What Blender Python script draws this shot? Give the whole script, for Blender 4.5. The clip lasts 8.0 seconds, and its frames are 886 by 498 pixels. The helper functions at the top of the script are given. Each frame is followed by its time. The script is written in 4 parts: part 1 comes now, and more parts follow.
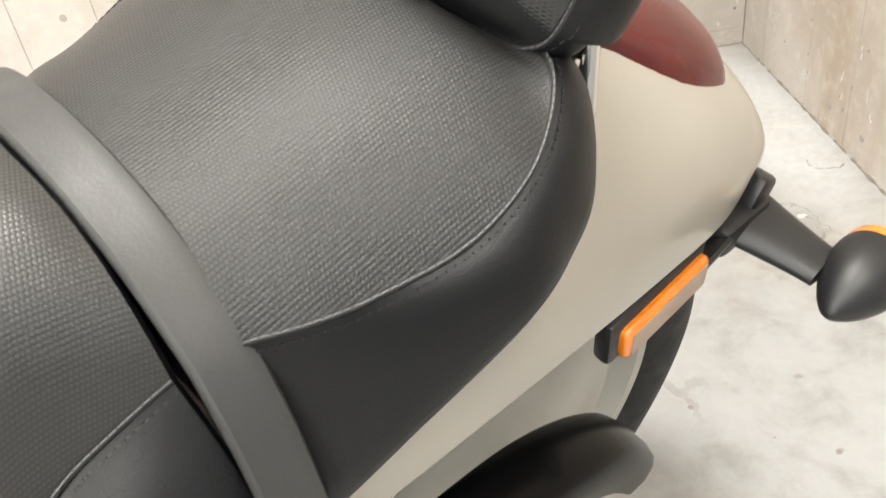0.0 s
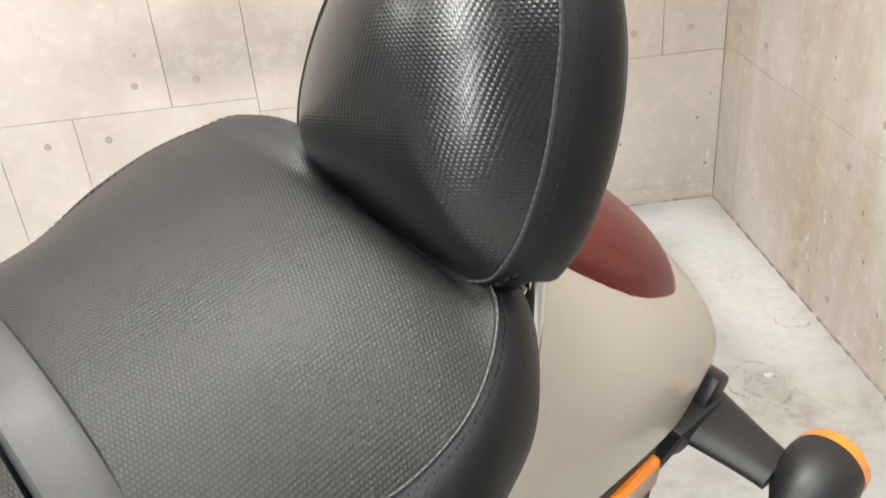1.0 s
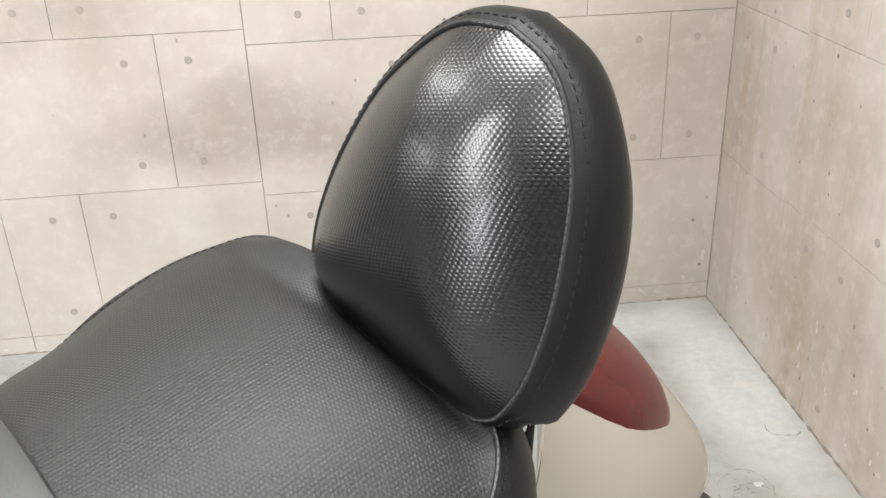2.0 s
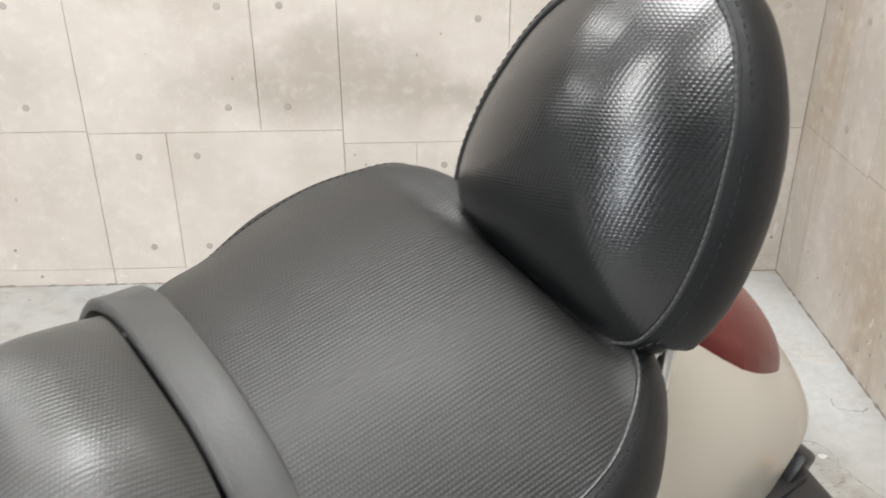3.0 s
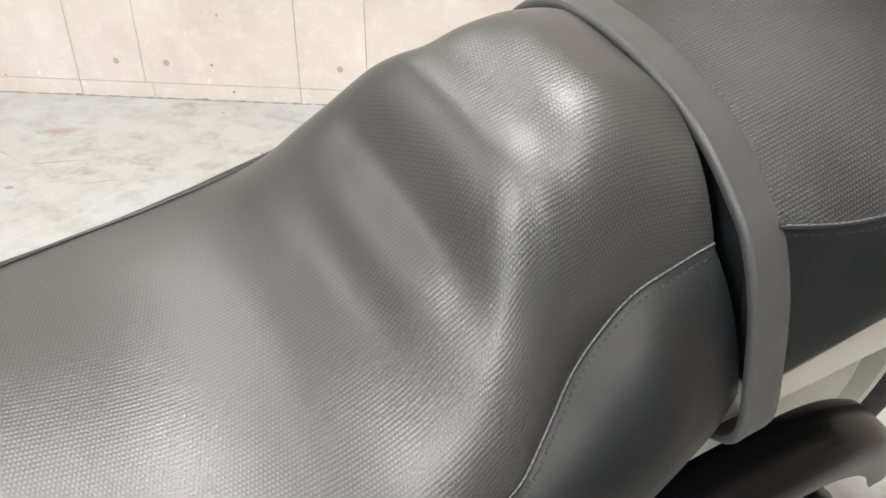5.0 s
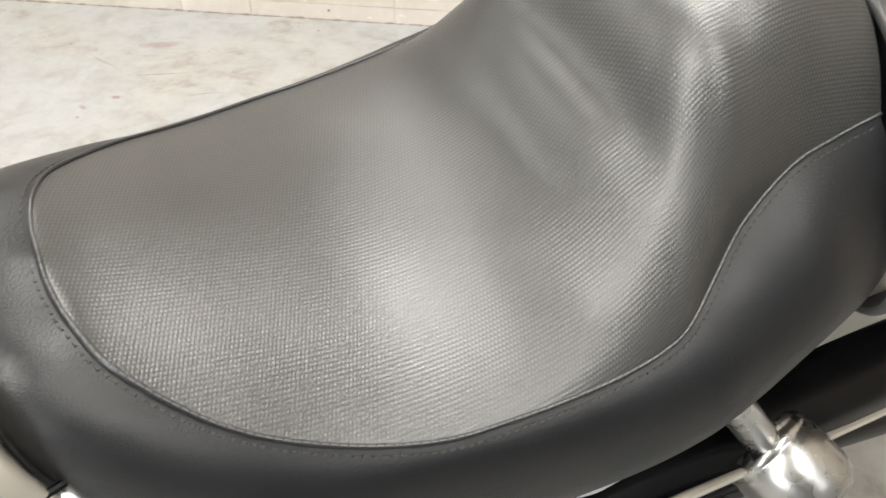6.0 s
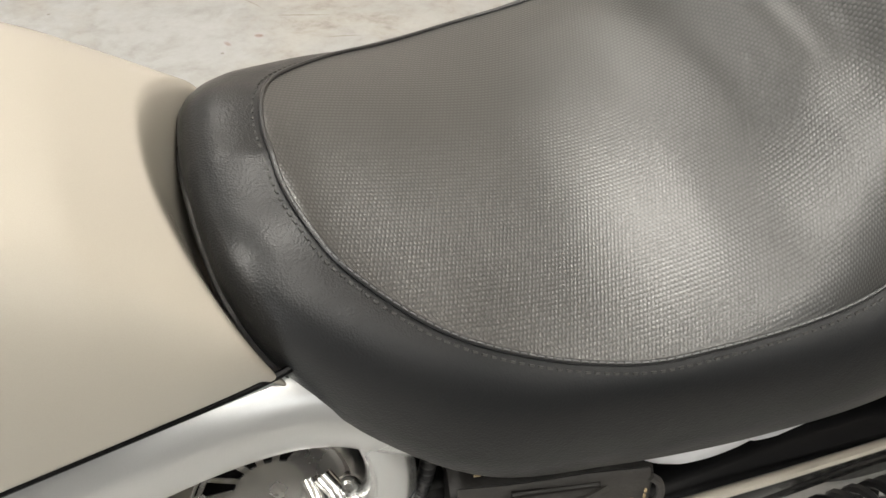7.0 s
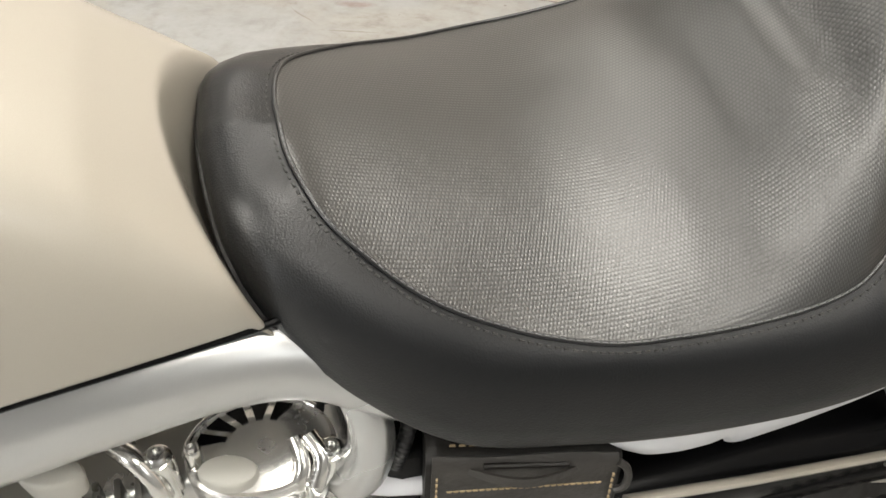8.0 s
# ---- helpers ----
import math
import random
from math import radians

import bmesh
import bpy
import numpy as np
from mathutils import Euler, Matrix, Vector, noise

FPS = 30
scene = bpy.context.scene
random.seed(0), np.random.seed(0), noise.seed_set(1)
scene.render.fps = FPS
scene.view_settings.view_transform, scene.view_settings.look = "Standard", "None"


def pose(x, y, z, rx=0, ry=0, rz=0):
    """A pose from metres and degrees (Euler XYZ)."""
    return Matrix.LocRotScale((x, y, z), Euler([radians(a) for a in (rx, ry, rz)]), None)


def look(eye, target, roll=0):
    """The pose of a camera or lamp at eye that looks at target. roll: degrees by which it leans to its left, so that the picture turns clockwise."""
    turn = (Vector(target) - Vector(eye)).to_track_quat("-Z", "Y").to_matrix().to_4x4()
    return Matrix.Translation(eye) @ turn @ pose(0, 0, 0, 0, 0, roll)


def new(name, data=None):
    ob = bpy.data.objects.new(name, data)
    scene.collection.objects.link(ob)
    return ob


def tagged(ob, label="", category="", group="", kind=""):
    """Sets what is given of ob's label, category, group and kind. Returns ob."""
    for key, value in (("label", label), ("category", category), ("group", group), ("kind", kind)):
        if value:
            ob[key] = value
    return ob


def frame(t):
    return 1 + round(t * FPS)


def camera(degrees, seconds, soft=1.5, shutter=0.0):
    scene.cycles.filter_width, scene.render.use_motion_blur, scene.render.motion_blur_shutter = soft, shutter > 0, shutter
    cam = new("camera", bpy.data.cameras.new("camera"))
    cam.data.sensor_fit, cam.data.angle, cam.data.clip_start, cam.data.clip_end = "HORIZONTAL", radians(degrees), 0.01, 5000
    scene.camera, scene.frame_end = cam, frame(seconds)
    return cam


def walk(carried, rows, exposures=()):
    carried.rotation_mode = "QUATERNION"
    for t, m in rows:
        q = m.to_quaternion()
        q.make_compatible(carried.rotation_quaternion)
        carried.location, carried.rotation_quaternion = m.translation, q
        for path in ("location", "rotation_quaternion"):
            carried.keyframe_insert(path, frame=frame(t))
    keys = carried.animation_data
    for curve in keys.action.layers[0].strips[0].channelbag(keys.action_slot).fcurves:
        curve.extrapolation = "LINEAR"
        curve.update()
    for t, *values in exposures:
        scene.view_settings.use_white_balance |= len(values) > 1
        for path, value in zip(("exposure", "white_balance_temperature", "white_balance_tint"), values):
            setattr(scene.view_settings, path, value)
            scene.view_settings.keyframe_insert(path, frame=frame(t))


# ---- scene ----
cam = camera(52.0, 8.0, shutter=0.25)
PATH = [
    (0, (0.298, 0.312, 1.013), (0.357, 1.899, -0.202), -8.7),
    (0.5, (0.319, 0.328, 1.032), (0.438, 1.97, -0.104), -7.0),
    (1, (0.324, 0.336, 1.061), (0.464, 2.055, 0.049), -5.1),
    (1.5, (0.321, 0.338, 1.088), (0.49, 2.115, 0.185), -3.1),
    (1.7, (0.32, 0.337, 1.1), (0.503, 2.13, 0.233), -2.4),
    (2.8, (0.281, 0.322, 1.097), (0.379, 2.102, 0.189), -0.6),
    (3, (0.259, 0.308, 1.092), (0.324, 2.075, 0.158), -0.2),
    (3.5, (0.209, 0.278, 1.08), (0.206, 2.006, 0.073), 0.2),
    (4, (0.165, 0.241, 1.064), (0.121, 1.929, -0.008), 0.4),
    (4.5, (0.108, 0.204, 1.049), (0.021, 1.858, -0.071), 0.6),
    (4.7, (0.09, 0.192, 1.045), (-0.016, 1.834, -0.092), 0.5),
    (5.8, (0.019, 0.123, 1.025), (-0.188, 1.679, -0.214), -0.2),
    (6, (0.01, 0.114, 1.019), (-0.241, 1.643, -0.245), -0.6),
    (6.5, (-0.022, 0.094, 1.008), (-0.385, 1.559, -0.304), -1.5),
    (7, (-0.042, 0.083, 1.007), (-0.495, 1.509, -0.319), -2.2),
    (7.5, (-0.034, 0.08, 1.008), (-0.516, 1.506, -0.309), -1.9),
    (8, (0.0, 0.05, 1.005), (-0.554, 1.489, -0.268), -0.2),
]
EXPOSURES = [(0.0, 0.27, 6700, 10), (1.5, -0.11, 6500, 10), (3.0, -0.15, 6300, 10), (4.5, 0.07, 6400, 10), (6.0, 0.07, 6600, 10), (7.0, -0.25, 6800, 10), (8.0, -0.25, 6800, 10)]
walk(cam, [(t, look(eye, target, roll)) for t, eye, target, roll in PATH], EXPOSURES)

# ---------------------------------------------------------------- world and lamps
world = bpy.data.worlds.new("world")
scene.world = world
world.use_nodes = True
world.node_tree.nodes["Background"].inputs[0].default_value = (0.9, 0.95, 1.0, 1)
world.node_tree.nodes["Background"].inputs[1].default_value = 0.02
scene.view_settings.exposure = 0.0
LAMP_POWER = 26.5
DAYLIGHT_POWER = 47.0


# ---------------------------------------------------------------- material tools
class Nodes:
    def __init__(self, name, rough=0.5, metal=0.0, coat=0.0):
        self.mat = bpy.data.materials.new(name)
        self.mat.use_nodes = True
        self.tree = self.mat.node_tree
        self.b = self.tree.nodes["Principled BSDF"]
        self.b.inputs["Roughness"].default_value = rough
        self.b.inputs["Metallic"].default_value = metal
        self.b.inputs["Coat Weight"].default_value = coat
        self.b.inputs["Coat Roughness"].default_value = 0.14

    def add(self, kind, **props):
        n = self.tree.nodes.new(kind)
        for k, v in props.items():
            setattr(n, k, v)
        return n

    def link(self, a, b):
        self.tree.links.new(a, b)

    def coords(self, which="Object"):
        return self.add("ShaderNodeTexCoord").outputs[which]

    def noise(self, vec, scale, detail=4.0, rough=0.55, distort=0.0):
        n = self.add("ShaderNodeTexNoise")
        self.link(vec, n.inputs["Vector"])
        for k, v in (("Scale", scale), ("Detail", detail), ("Roughness", rough), ("Distortion", distort)):
            n.inputs[k].default_value = v
        return n.outputs["Fac"]

    def ramp(self, fac, *stops):
        n = self.add("ShaderNodeValToRGB")
        e = n.color_ramp.elements
        e[0].position, e[0].color = stops[0][0], (*stops[0][1], 1)
        e[1].position, e[1].color = stops[-1][0], (*stops[-1][1], 1)
        for p, c in stops[1:-1]:
            e.new(p).color = (*c, 1)
        self.link(fac, n.inputs[0])
        return n.outputs[0]

    def mix(self, fac, a, b, how="MIX"):
        n = self.add("ShaderNodeMix", data_type="RGBA", blend_type=how)
        for sock, v in ((n.inputs[0], fac), (n.inputs[6], a), (n.inputs[7], b)):
            if isinstance(v, (int, float)):
                sock.default_value = v
            elif isinstance(v, tuple):
                sock.default_value = (*v, 1)
            else:
                self.link(v, sock)
        return n.outputs[2]

    def math(self, op, a, b=0.0, c=0.0):
        n = self.add("ShaderNodeMath", operation=op)
        for sock, v in zip(n.inputs, (a, b, c)):
            if isinstance(v, (int, float)):
                sock.default_value = v
            else:
                self.link(v, sock)
        return n.outputs[0]

    def grey(self, fac, lo, hi, a=0.3, b=0.7):
        n = self.add("ShaderNodeMapRange")
        self.link(fac, n.inputs[0])
        for i, v in enumerate((a, b, lo, hi)):
            n.inputs[i + 1].default_value = v
        return n.outputs[0]

    def color(self, v):
        if isinstance(v, tuple):
            self.b.inputs["Base Color"].default_value = (*v, 1)
        else:
            self.link(v, self.b.inputs["Base Color"])

    def bump(self, height, distance, strength=1.0, under=None):
        n = self.add("ShaderNodeBump")
        n.inputs["Strength"].default_value = strength
        n.inputs["Distance"].default_value = distance
        self.link(height, n.inputs["Height"])
        if under is not None:
            self.link(under, n.inputs["Normal"])
        self.link(n.outputs[0], self.b.inputs["Normal"])
        return n.outputs[0]


def plain(name, color, rough=0.5, metal=0.0, coat=0.0, grain=0.0, scale=300.0, vary=0.15):
    m = Nodes(name, rough, metal, coat)
    v = m.coords()
    big = m.noise(v, 9.0, 3.0)
    m.color(m.mix(m.grey(big, 0.0, vary), color, tuple(c * 0.6 for c in color)))
    m.link(m.grey(m.noise(v, 40.0, 5.0), rough * 0.85, min(1.0, rough * 1.2)), m.b.inputs["Roughness"])
    if grain:
        m.bump(m.noise(v, scale, 3.0), grain)
    return m.mat


def weave_material(name, dark, pale, smooth, dull, gloss=0.5, relief=0.00013, size=1.0, ridge=1.0):
    """Embossed basket-weave vinyl; UV in metres."""
    m = Nodes(name, 0.45)
    m.b.inputs["Specular IOR Level"].default_value = gloss
    uv = m.add("ShaderNodeUVMap").outputs[0]
    sep = m.add("ShaderNodeSeparateXYZ")
    m.link(uv, sep.inputs[0])
    a = m.math("DIVIDE", sep.outputs[1], 0.0031 * size)
    row = m.math("FLOOR", a)
    b = m.math("MULTIPLY_ADD", m.math("MODULO", row, 2.0), 0.5, m.math("DIVIDE", sep.outputs[0], 0.0027 * size))
    fa = m.math("MULTIPLY_ADD", m.math("FRACT", a), 2.0, -1.0)
    fb = m.math("MULTIPLY_ADD", m.math("FRACT", b), 2.0, -1.0)
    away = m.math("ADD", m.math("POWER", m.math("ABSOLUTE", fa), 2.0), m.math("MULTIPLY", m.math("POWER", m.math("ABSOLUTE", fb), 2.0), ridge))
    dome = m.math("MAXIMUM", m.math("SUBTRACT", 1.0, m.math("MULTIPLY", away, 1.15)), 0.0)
    v = m.coords()
    worn = m.noise(v, 14.0, 4.0)
    base = m.mix(m.grey(worn, 0.0, 1.0), dark, pale)
    # gaps between the bumps coloured darker, painting in the weave's crease shade
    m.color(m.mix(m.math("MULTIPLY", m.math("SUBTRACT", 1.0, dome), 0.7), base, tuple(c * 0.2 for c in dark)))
    m.link(m.grey(worn, smooth, dull), m.b.inputs["Roughness"])
    m.bump(dome, relief, 1.0)
    return m.mat


def vinyl_material():
    m = Nodes("smooth_vinyl", 0.42)
    m.b.inputs["Specular IOR Level"].default_value = 0.33
    v = m.coords()
    worn = m.noise(v, 10.0, 4.0)
    # the nose's sheen is painted in as a paler colour, with lower roughness
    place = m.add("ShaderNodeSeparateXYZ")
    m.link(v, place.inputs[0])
    nose_sheen = m.grey(m.math("MULTIPLY_ADD", worn, 0.05, place.outputs[0]), 1.0, 0.0, -0.385, -0.28)
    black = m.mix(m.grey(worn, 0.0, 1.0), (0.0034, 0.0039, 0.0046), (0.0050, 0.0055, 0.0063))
    m.color(m.mix(nose_sheen, black, (0.013, 0.0135, 0.0145)))
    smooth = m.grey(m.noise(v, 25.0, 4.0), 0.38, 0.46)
    m.link(m.math("SUBTRACT", smooth, m.math("MULTIPLY", nose_sheen, 0.10)), m.b.inputs["Roughness"])
    vor = m.add("ShaderNodeTexVoronoi")
    m.link(v, vor.inputs["Vector"])
    vor.inputs["Scale"].default_value = 900.0
    first = m.bump(vor.outputs["Distance"], 0.00018, 0.7)
    second = m.bump(m.noise(v, 60.0, 3.0), 0.0005, 0.3, first)
    m.bump(m.noise(v, 17.0, 3.0, 0.6, 0.8), 0.0022, 0.25, second)
    return m.mat


def concrete_material(name, streaks):
    """Pale fair-faced concrete with cloudy stains and pinholes."""
    m = Nodes(name, 0.75)
    g = m.add("ShaderNodeNewGeometry").outputs["Position"]
    cloud = m.noise(g, 2.3, 5.0, 0.55, 0.4)
    mid = m.noise(g, 9.0, 5.0, 0.6)
    fine = m.noise(g, 120.0, 3.0)
    base = m.ramp(cloud, (0.25, (0.42, 0.375, 0.335)), (0.42, (0.53, 0.485, 0.445)), (0.6, (0.585, 0.54, 0.50)), (0.75, (0.63, 0.59, 0.555)))
    base = m.mix(m.grey(mid, 0.0, 0.35 + 0.25 * streaks), base, (0.40, 0.36, 0.315))
    warp = m.add("ShaderNodeTexNoise")
    m.link(g, warp.inputs["Vector"])
    warp.inputs["Scale"].default_value = 4.0
    warp.inputs["Detail"].default_value = 5.0
    shift = m.add("ShaderNodeVectorMath", operation="MULTIPLY_ADD")
    m.link(warp.outputs["Color"], shift.inputs[0])
    shift.inputs[1].default_value = (0.34, 0.34, 0.34)
    m.link(g, shift.inputs[2])
    # damp patches: centre, half width, half height
    for (px_, py_, pz_), w_, h_, amount in (((0.20, 2.40, 0.66), 0.30, 0.10, 0.65), ((0.50, 2.40, 0.62), 0.20, 0.07, 0.55), ((-0.08, 2.40, 0.92), 0.20, 0.10, 0.5), ((1.24, 2.40, 0.20), 0.30, 0.22, 0.5), ((1.20, 2.40, 0.66), 0.28, 0.40, 0.5), ((1.33, 2.1, 0.75), 0.35, 0.18, 0.5), ((1.33, 1.8, 0.42), 0.5, 0.16, 0.4), ((-0.45, 2.40, 0.70), 0.16, 0.10, 0.3)):
        off = m.add("ShaderNodeVectorMath", operation="SUBTRACT")
        m.link(shift.outputs[0], off.inputs[0])
        off.inputs[1].default_value = (px_, py_, pz_)
        flat = m.add("ShaderNodeVectorMath", operation="MULTIPLY")
        m.link(off.outputs[0], flat.inputs[0])
        flat.inputs[1].default_value = (1 / w_, 1 / w_, 1 / h_)
        size = m.add("ShaderNodeVectorMath", operation="LENGTH")
        m.link(flat.outputs[0], size.inputs[0])
        base = m.mix(m.grey(size.outputs["Value"], amount, 0.0, 0.3, 1.3), base, (0.30, 0.265, 0.225))
    run = m.add("ShaderNodeMapping")
    m.link(g, run.inputs["Vector"])
    run.inputs["Scale"].default_value = (7.0, 7.0, 1.1)
    base = m.mix(m.grey(m.noise(run.outputs[0], 1.0, 6.0, 0.62, 0.5), 0.0, streaks, 0.44, 0.66), base, (0.36, 0.285, 0.21))
    base = m.mix(m.grey(m.noise(g, 26.0, 6.0, 0.7), 0.0, 0.25, 0.5, 0.7), base, (0.72, 0.69, 0.65))
    info = m.add("ShaderNodeObjectInfo").outputs["Random"]
    base = m.mix(m.math("MULTIPLY", info, 0.12), base, (0.42, 0.385, 0.345))
    vor = m.add("ShaderNodeTexVoronoi")
    m.link(g, vor.inputs["Vector"])
    vor.inputs["Scale"].default_value = 11.0
    pin = m.math("LESS_THAN", vor.outputs["Distance"], 0.045)
    keep = m.math("MULTIPLY", pin, m.math("GREATER_THAN", m.noise(g, 3.1, 2.0), 0.5))
    base = m.mix(m.math("MULTIPLY", keep, 0.7), base, (0.12, 0.10, 0.085))
    vor2 = m.add("ShaderNodeTexVoronoi")
    stretch = m.add("ShaderNodeMapping")
    m.link(g, stretch.inputs["Vector"])
    stretch.inputs["Scale"].default_value = (1.0, 1.0, 0.55)
    m.link(stretch.outputs[0], vor2.inputs["Vector"])
    vor2.inputs["Scale"].default_value = 29.0
    nick = m.math("MULTIPLY", m.math("LESS_THAN", vor2.outputs["Distance"], 0.075), m.math("GREATER_THAN", m.noise(g, 7.0, 3.0), 0.56))
    base = m.mix(m.math("MULTIPLY", nick, 0.55), base, (0.17, 0.14, 0.115))
    # pale chips low on the wall
    vor3 = m.add("ShaderNodeTexVoronoi")
    m.link(shift.outputs[0], vor3.inputs["Vector"])
    vor3.inputs["Scale"].default_value = 21.0
    high = m.add("ShaderNodeSeparateXYZ")
    m.link(g, high.inputs[0])
    chip = m.math("MULTIPLY", m.math("LESS_THAN", vor3.outputs["Distance"], 0.13), m.math("GREATER_THAN", m.noise(g, 5.0, 3.0), 0.5))
    base = m.mix(m.math("MULTIPLY", chip, m.grey(high.outputs[2], 0.3, 0.0, 0.10, 0.28)), base, (0.74, 0.72, 0.69))
    m.color(base)
    first = m.bump(mid, 0.002, 0.25)
    m.bump(fine, 0.0005, 0.35, first)
    return m.mat


# the first two marks make the floor whiter beside the corner walls
MARKS = [(1.06, 1.85, 0.13, 0.42, 0, 0.9, "whiter"), (0.86, 2.12, 0.30, 0.10, 0, 0.7, "whiter"), (0.97, 1.53, 0.075, 0.045, 30, 0.55, "oil"), (0.90, 1.46, 0.04, 0.02, -20, 0.5, "grime"), (-1.002, 1.772, 0.012, 0.009, 20, 0.9, "rust"), (-1.06, 1.72, 0.016, 0.008, -30, 0.7, "rust"), (-1.0, 2.035, 0.055, 0.022, 10, 0.6, "rust"),
         (-0.95, 1.888, 0.085, 0.004, 12, 0.8, "grime"), (-0.81, 1.82, 0.045, 0.0035, 14, 0.8, "grime"), (-1.10, 1.93, 0.07, 0.0035, -35, 0.7, "grime"),
         (0.75, 1.50, 0.062, 0.055, 0, 0.6, "oil"), (0.816, 1.185, 0.008, 0.006, 0, 0.9, "grime"), (0.813, 1.048, 0.007, 0.005, 40, 0.9, "grime")]


def floor_material():
    """White floor paint, worn through to grey screed in patches."""
    m = Nodes("worn_floor_paint", 0.6)
    g = m.add("ShaderNodeNewGeometry").outputs["Position"]
    wear = m.noise(g, 3.2, 7.0, 0.62, 0.6)
    streak = m.add("ShaderNodeMapping")
    m.link(g, streak.inputs["Vector"])
    streak.inputs["Scale"].default_value = (4.5, 5.5, 1.0)
    lines = m.noise(streak.outputs[0], 2.6, 8.0, 0.72, 0.25)
    fine = m.noise(g, 55.0, 5.0, 0.65)
    patch = m.noise(g, 11.0, 6.0, 0.66, 0.3)
    clean = m.ramp(patch, (0.30, (0.255, 0.251, 0.238)), (0.42, (0.321, 0.321, 0.312)), (0.52, (0.365, 0.370, 0.370)), (0.7, (0.396, 0.400, 0.400)))
    clean = m.mix(m.grey(fine, 0.0, 0.35), clean, (0.299, 0.295, 0.282))
    dirty = m.ramp(lines, (0.30, (0.20, 0.185, 0.16)), (0.40, (0.282, 0.264, 0.238)), (0.48, (0.334, 0.321, 0.295)), (0.6, (0.378, 0.370, 0.352)))
    col = m.mix(m.grey(wear, 0.0, 0.95, 0.45, 0.60), clean, dirty)
    vor = m.add("ShaderNodeTexVoronoi")
    m.link(g, vor.inputs["Vector"])
    vor.inputs["Scale"].default_value = 16.0
    speck = m.math("LESS_THAN", vor.outputs["Distance"], 0.07)
    speck = m.math("MULTIPLY", speck, m.math("GREATER_THAN", m.noise(g, 4.0, 3.0), 0.53))
    col = m.mix(m.math("MULTIPLY", speck, 0.65), col, (0.17, 0.14, 0.12))
    crack = m.add("ShaderNodeTexVoronoi", feature="DISTANCE_TO_EDGE")
    bent = m.add("ShaderNodeVectorMath", operation="MULTIPLY_ADD")
    wob = m.add("ShaderNodeTexNoise")
    m.link(g, wob.inputs["Vector"])
    wob.inputs["Scale"].default_value = 5.0
    wob.inputs["Detail"].default_value = 6.0
    m.link(wob.outputs["Color"], bent.inputs[0])
    bent.inputs[1].default_value = (0.35, 0.35, 0.0)
    m.link(g, bent.inputs[2])
    m.link(bent.outputs[0], crack.inputs["Vector"])
    crack.inputs["Scale"].default_value = 2.3
    thin = m.math("MULTIPLY", m.math("LESS_THAN", crack.outputs["Distance"], 0.012), m.grey(m.noise(g, 2.6, 4.0), 0.0, 0.5, 0.55, 0.68))
    col = m.mix(thin, col, (0.20, 0.18, 0.155))
    # single marks: place, half length, half width, turn, strength, colour
    rust, grime, oil = (0.20, 0.105, 0.075), (0.21, 0.18, 0.145), (0.24, 0.235, 0.22)
    shaky = m.add("ShaderNodeVectorMath", operation="MULTIPLY_ADD")
    m.link(wob.outputs["Color"], shaky.inputs[0])
    shaky.inputs[1].default_value = (0.05, 0.05, 0.0)
    m.link(g, shaky.inputs[2])
    for x, y, long, wide, turn, much, tint in MARKS:
        spot = m.add("ShaderNodeMapping", vector_type="TEXTURE")
        m.link(shaky.outputs[0], spot.inputs["Vector"])
        spot.inputs["Location"].default_value = (x + 0.025, y + 0.025, 0.0)
        spot.inputs["Rotation"].default_value = (0.0, 0.0, radians(turn))
        spot.inputs["Scale"].default_value = (long, wide, 1.0)
        far = m.add("ShaderNodeVectorMath", operation="LENGTH")
        m.link(spot.outputs[0], far.inputs[0])
        shape = m.math("MULTIPLY", m.grey(far.outputs["Value"], much, 0.0, 0.45, 1.0), m.grey(fine, 0.5, 1.0))
        col = m.mix(shape, col, {"rust": rust, "grime": grime, "oil": oil, "whiter": (0.58, 0.59, 0.59)}[tint])
    m.color(col)
    m.link(m.grey(wear, 0.42, 0.72), m.b.inputs["Roughness"])
    first = m.bump(lines, 0.002, 0.3)
    m.bump(fine, 0.0008, 0.4, first)
    return m.mat


def paint_material(name, color, flake, metal=0.0, coat=0.6, smooth=0.45, dull=0.55):
    """Metallic lacquer under clear coat."""
    m = Nodes(name, 0.36, metal, coat)
    m.b.inputs["Coat Roughness"].default_value = 0.13
    m.b.inputs["Specular IOR Level"].default_value = 0.3
    v = m.coords()
    n = m.noise(v, 2200.0, 1.0)
    m.color(m.mix(m.grey(n, 0.0, 0.2), color, flake))
    m.link(m.grey(m.noise(v, 9.0, 2.0), smooth, dull), m.b.inputs["Roughness"])
    return m.mat


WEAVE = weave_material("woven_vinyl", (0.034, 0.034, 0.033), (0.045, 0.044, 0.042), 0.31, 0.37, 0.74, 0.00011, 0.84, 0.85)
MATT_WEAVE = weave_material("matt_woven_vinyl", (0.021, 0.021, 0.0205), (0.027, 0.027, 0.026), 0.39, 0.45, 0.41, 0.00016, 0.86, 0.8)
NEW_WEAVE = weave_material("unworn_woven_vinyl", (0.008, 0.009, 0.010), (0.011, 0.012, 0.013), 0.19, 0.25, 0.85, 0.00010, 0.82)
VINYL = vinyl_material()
THREAD = plain("grey_thread", (0.085, 0.086, 0.088), 0.65)
SIDE_THREAD = plain("soft_grey_thread", (0.026, 0.026, 0.025), 0.7)
DARK_THREAD = plain("dark_thread", (0.007, 0.007, 0.008), 0.7)
PIPING = plain("glossy_piping", (0.016, 0.016, 0.017), 0.33)
STRAP = plain("strap_vinyl", (0.040, 0.040, 0.039), 0.46, grain=0.00015, scale=500.0)
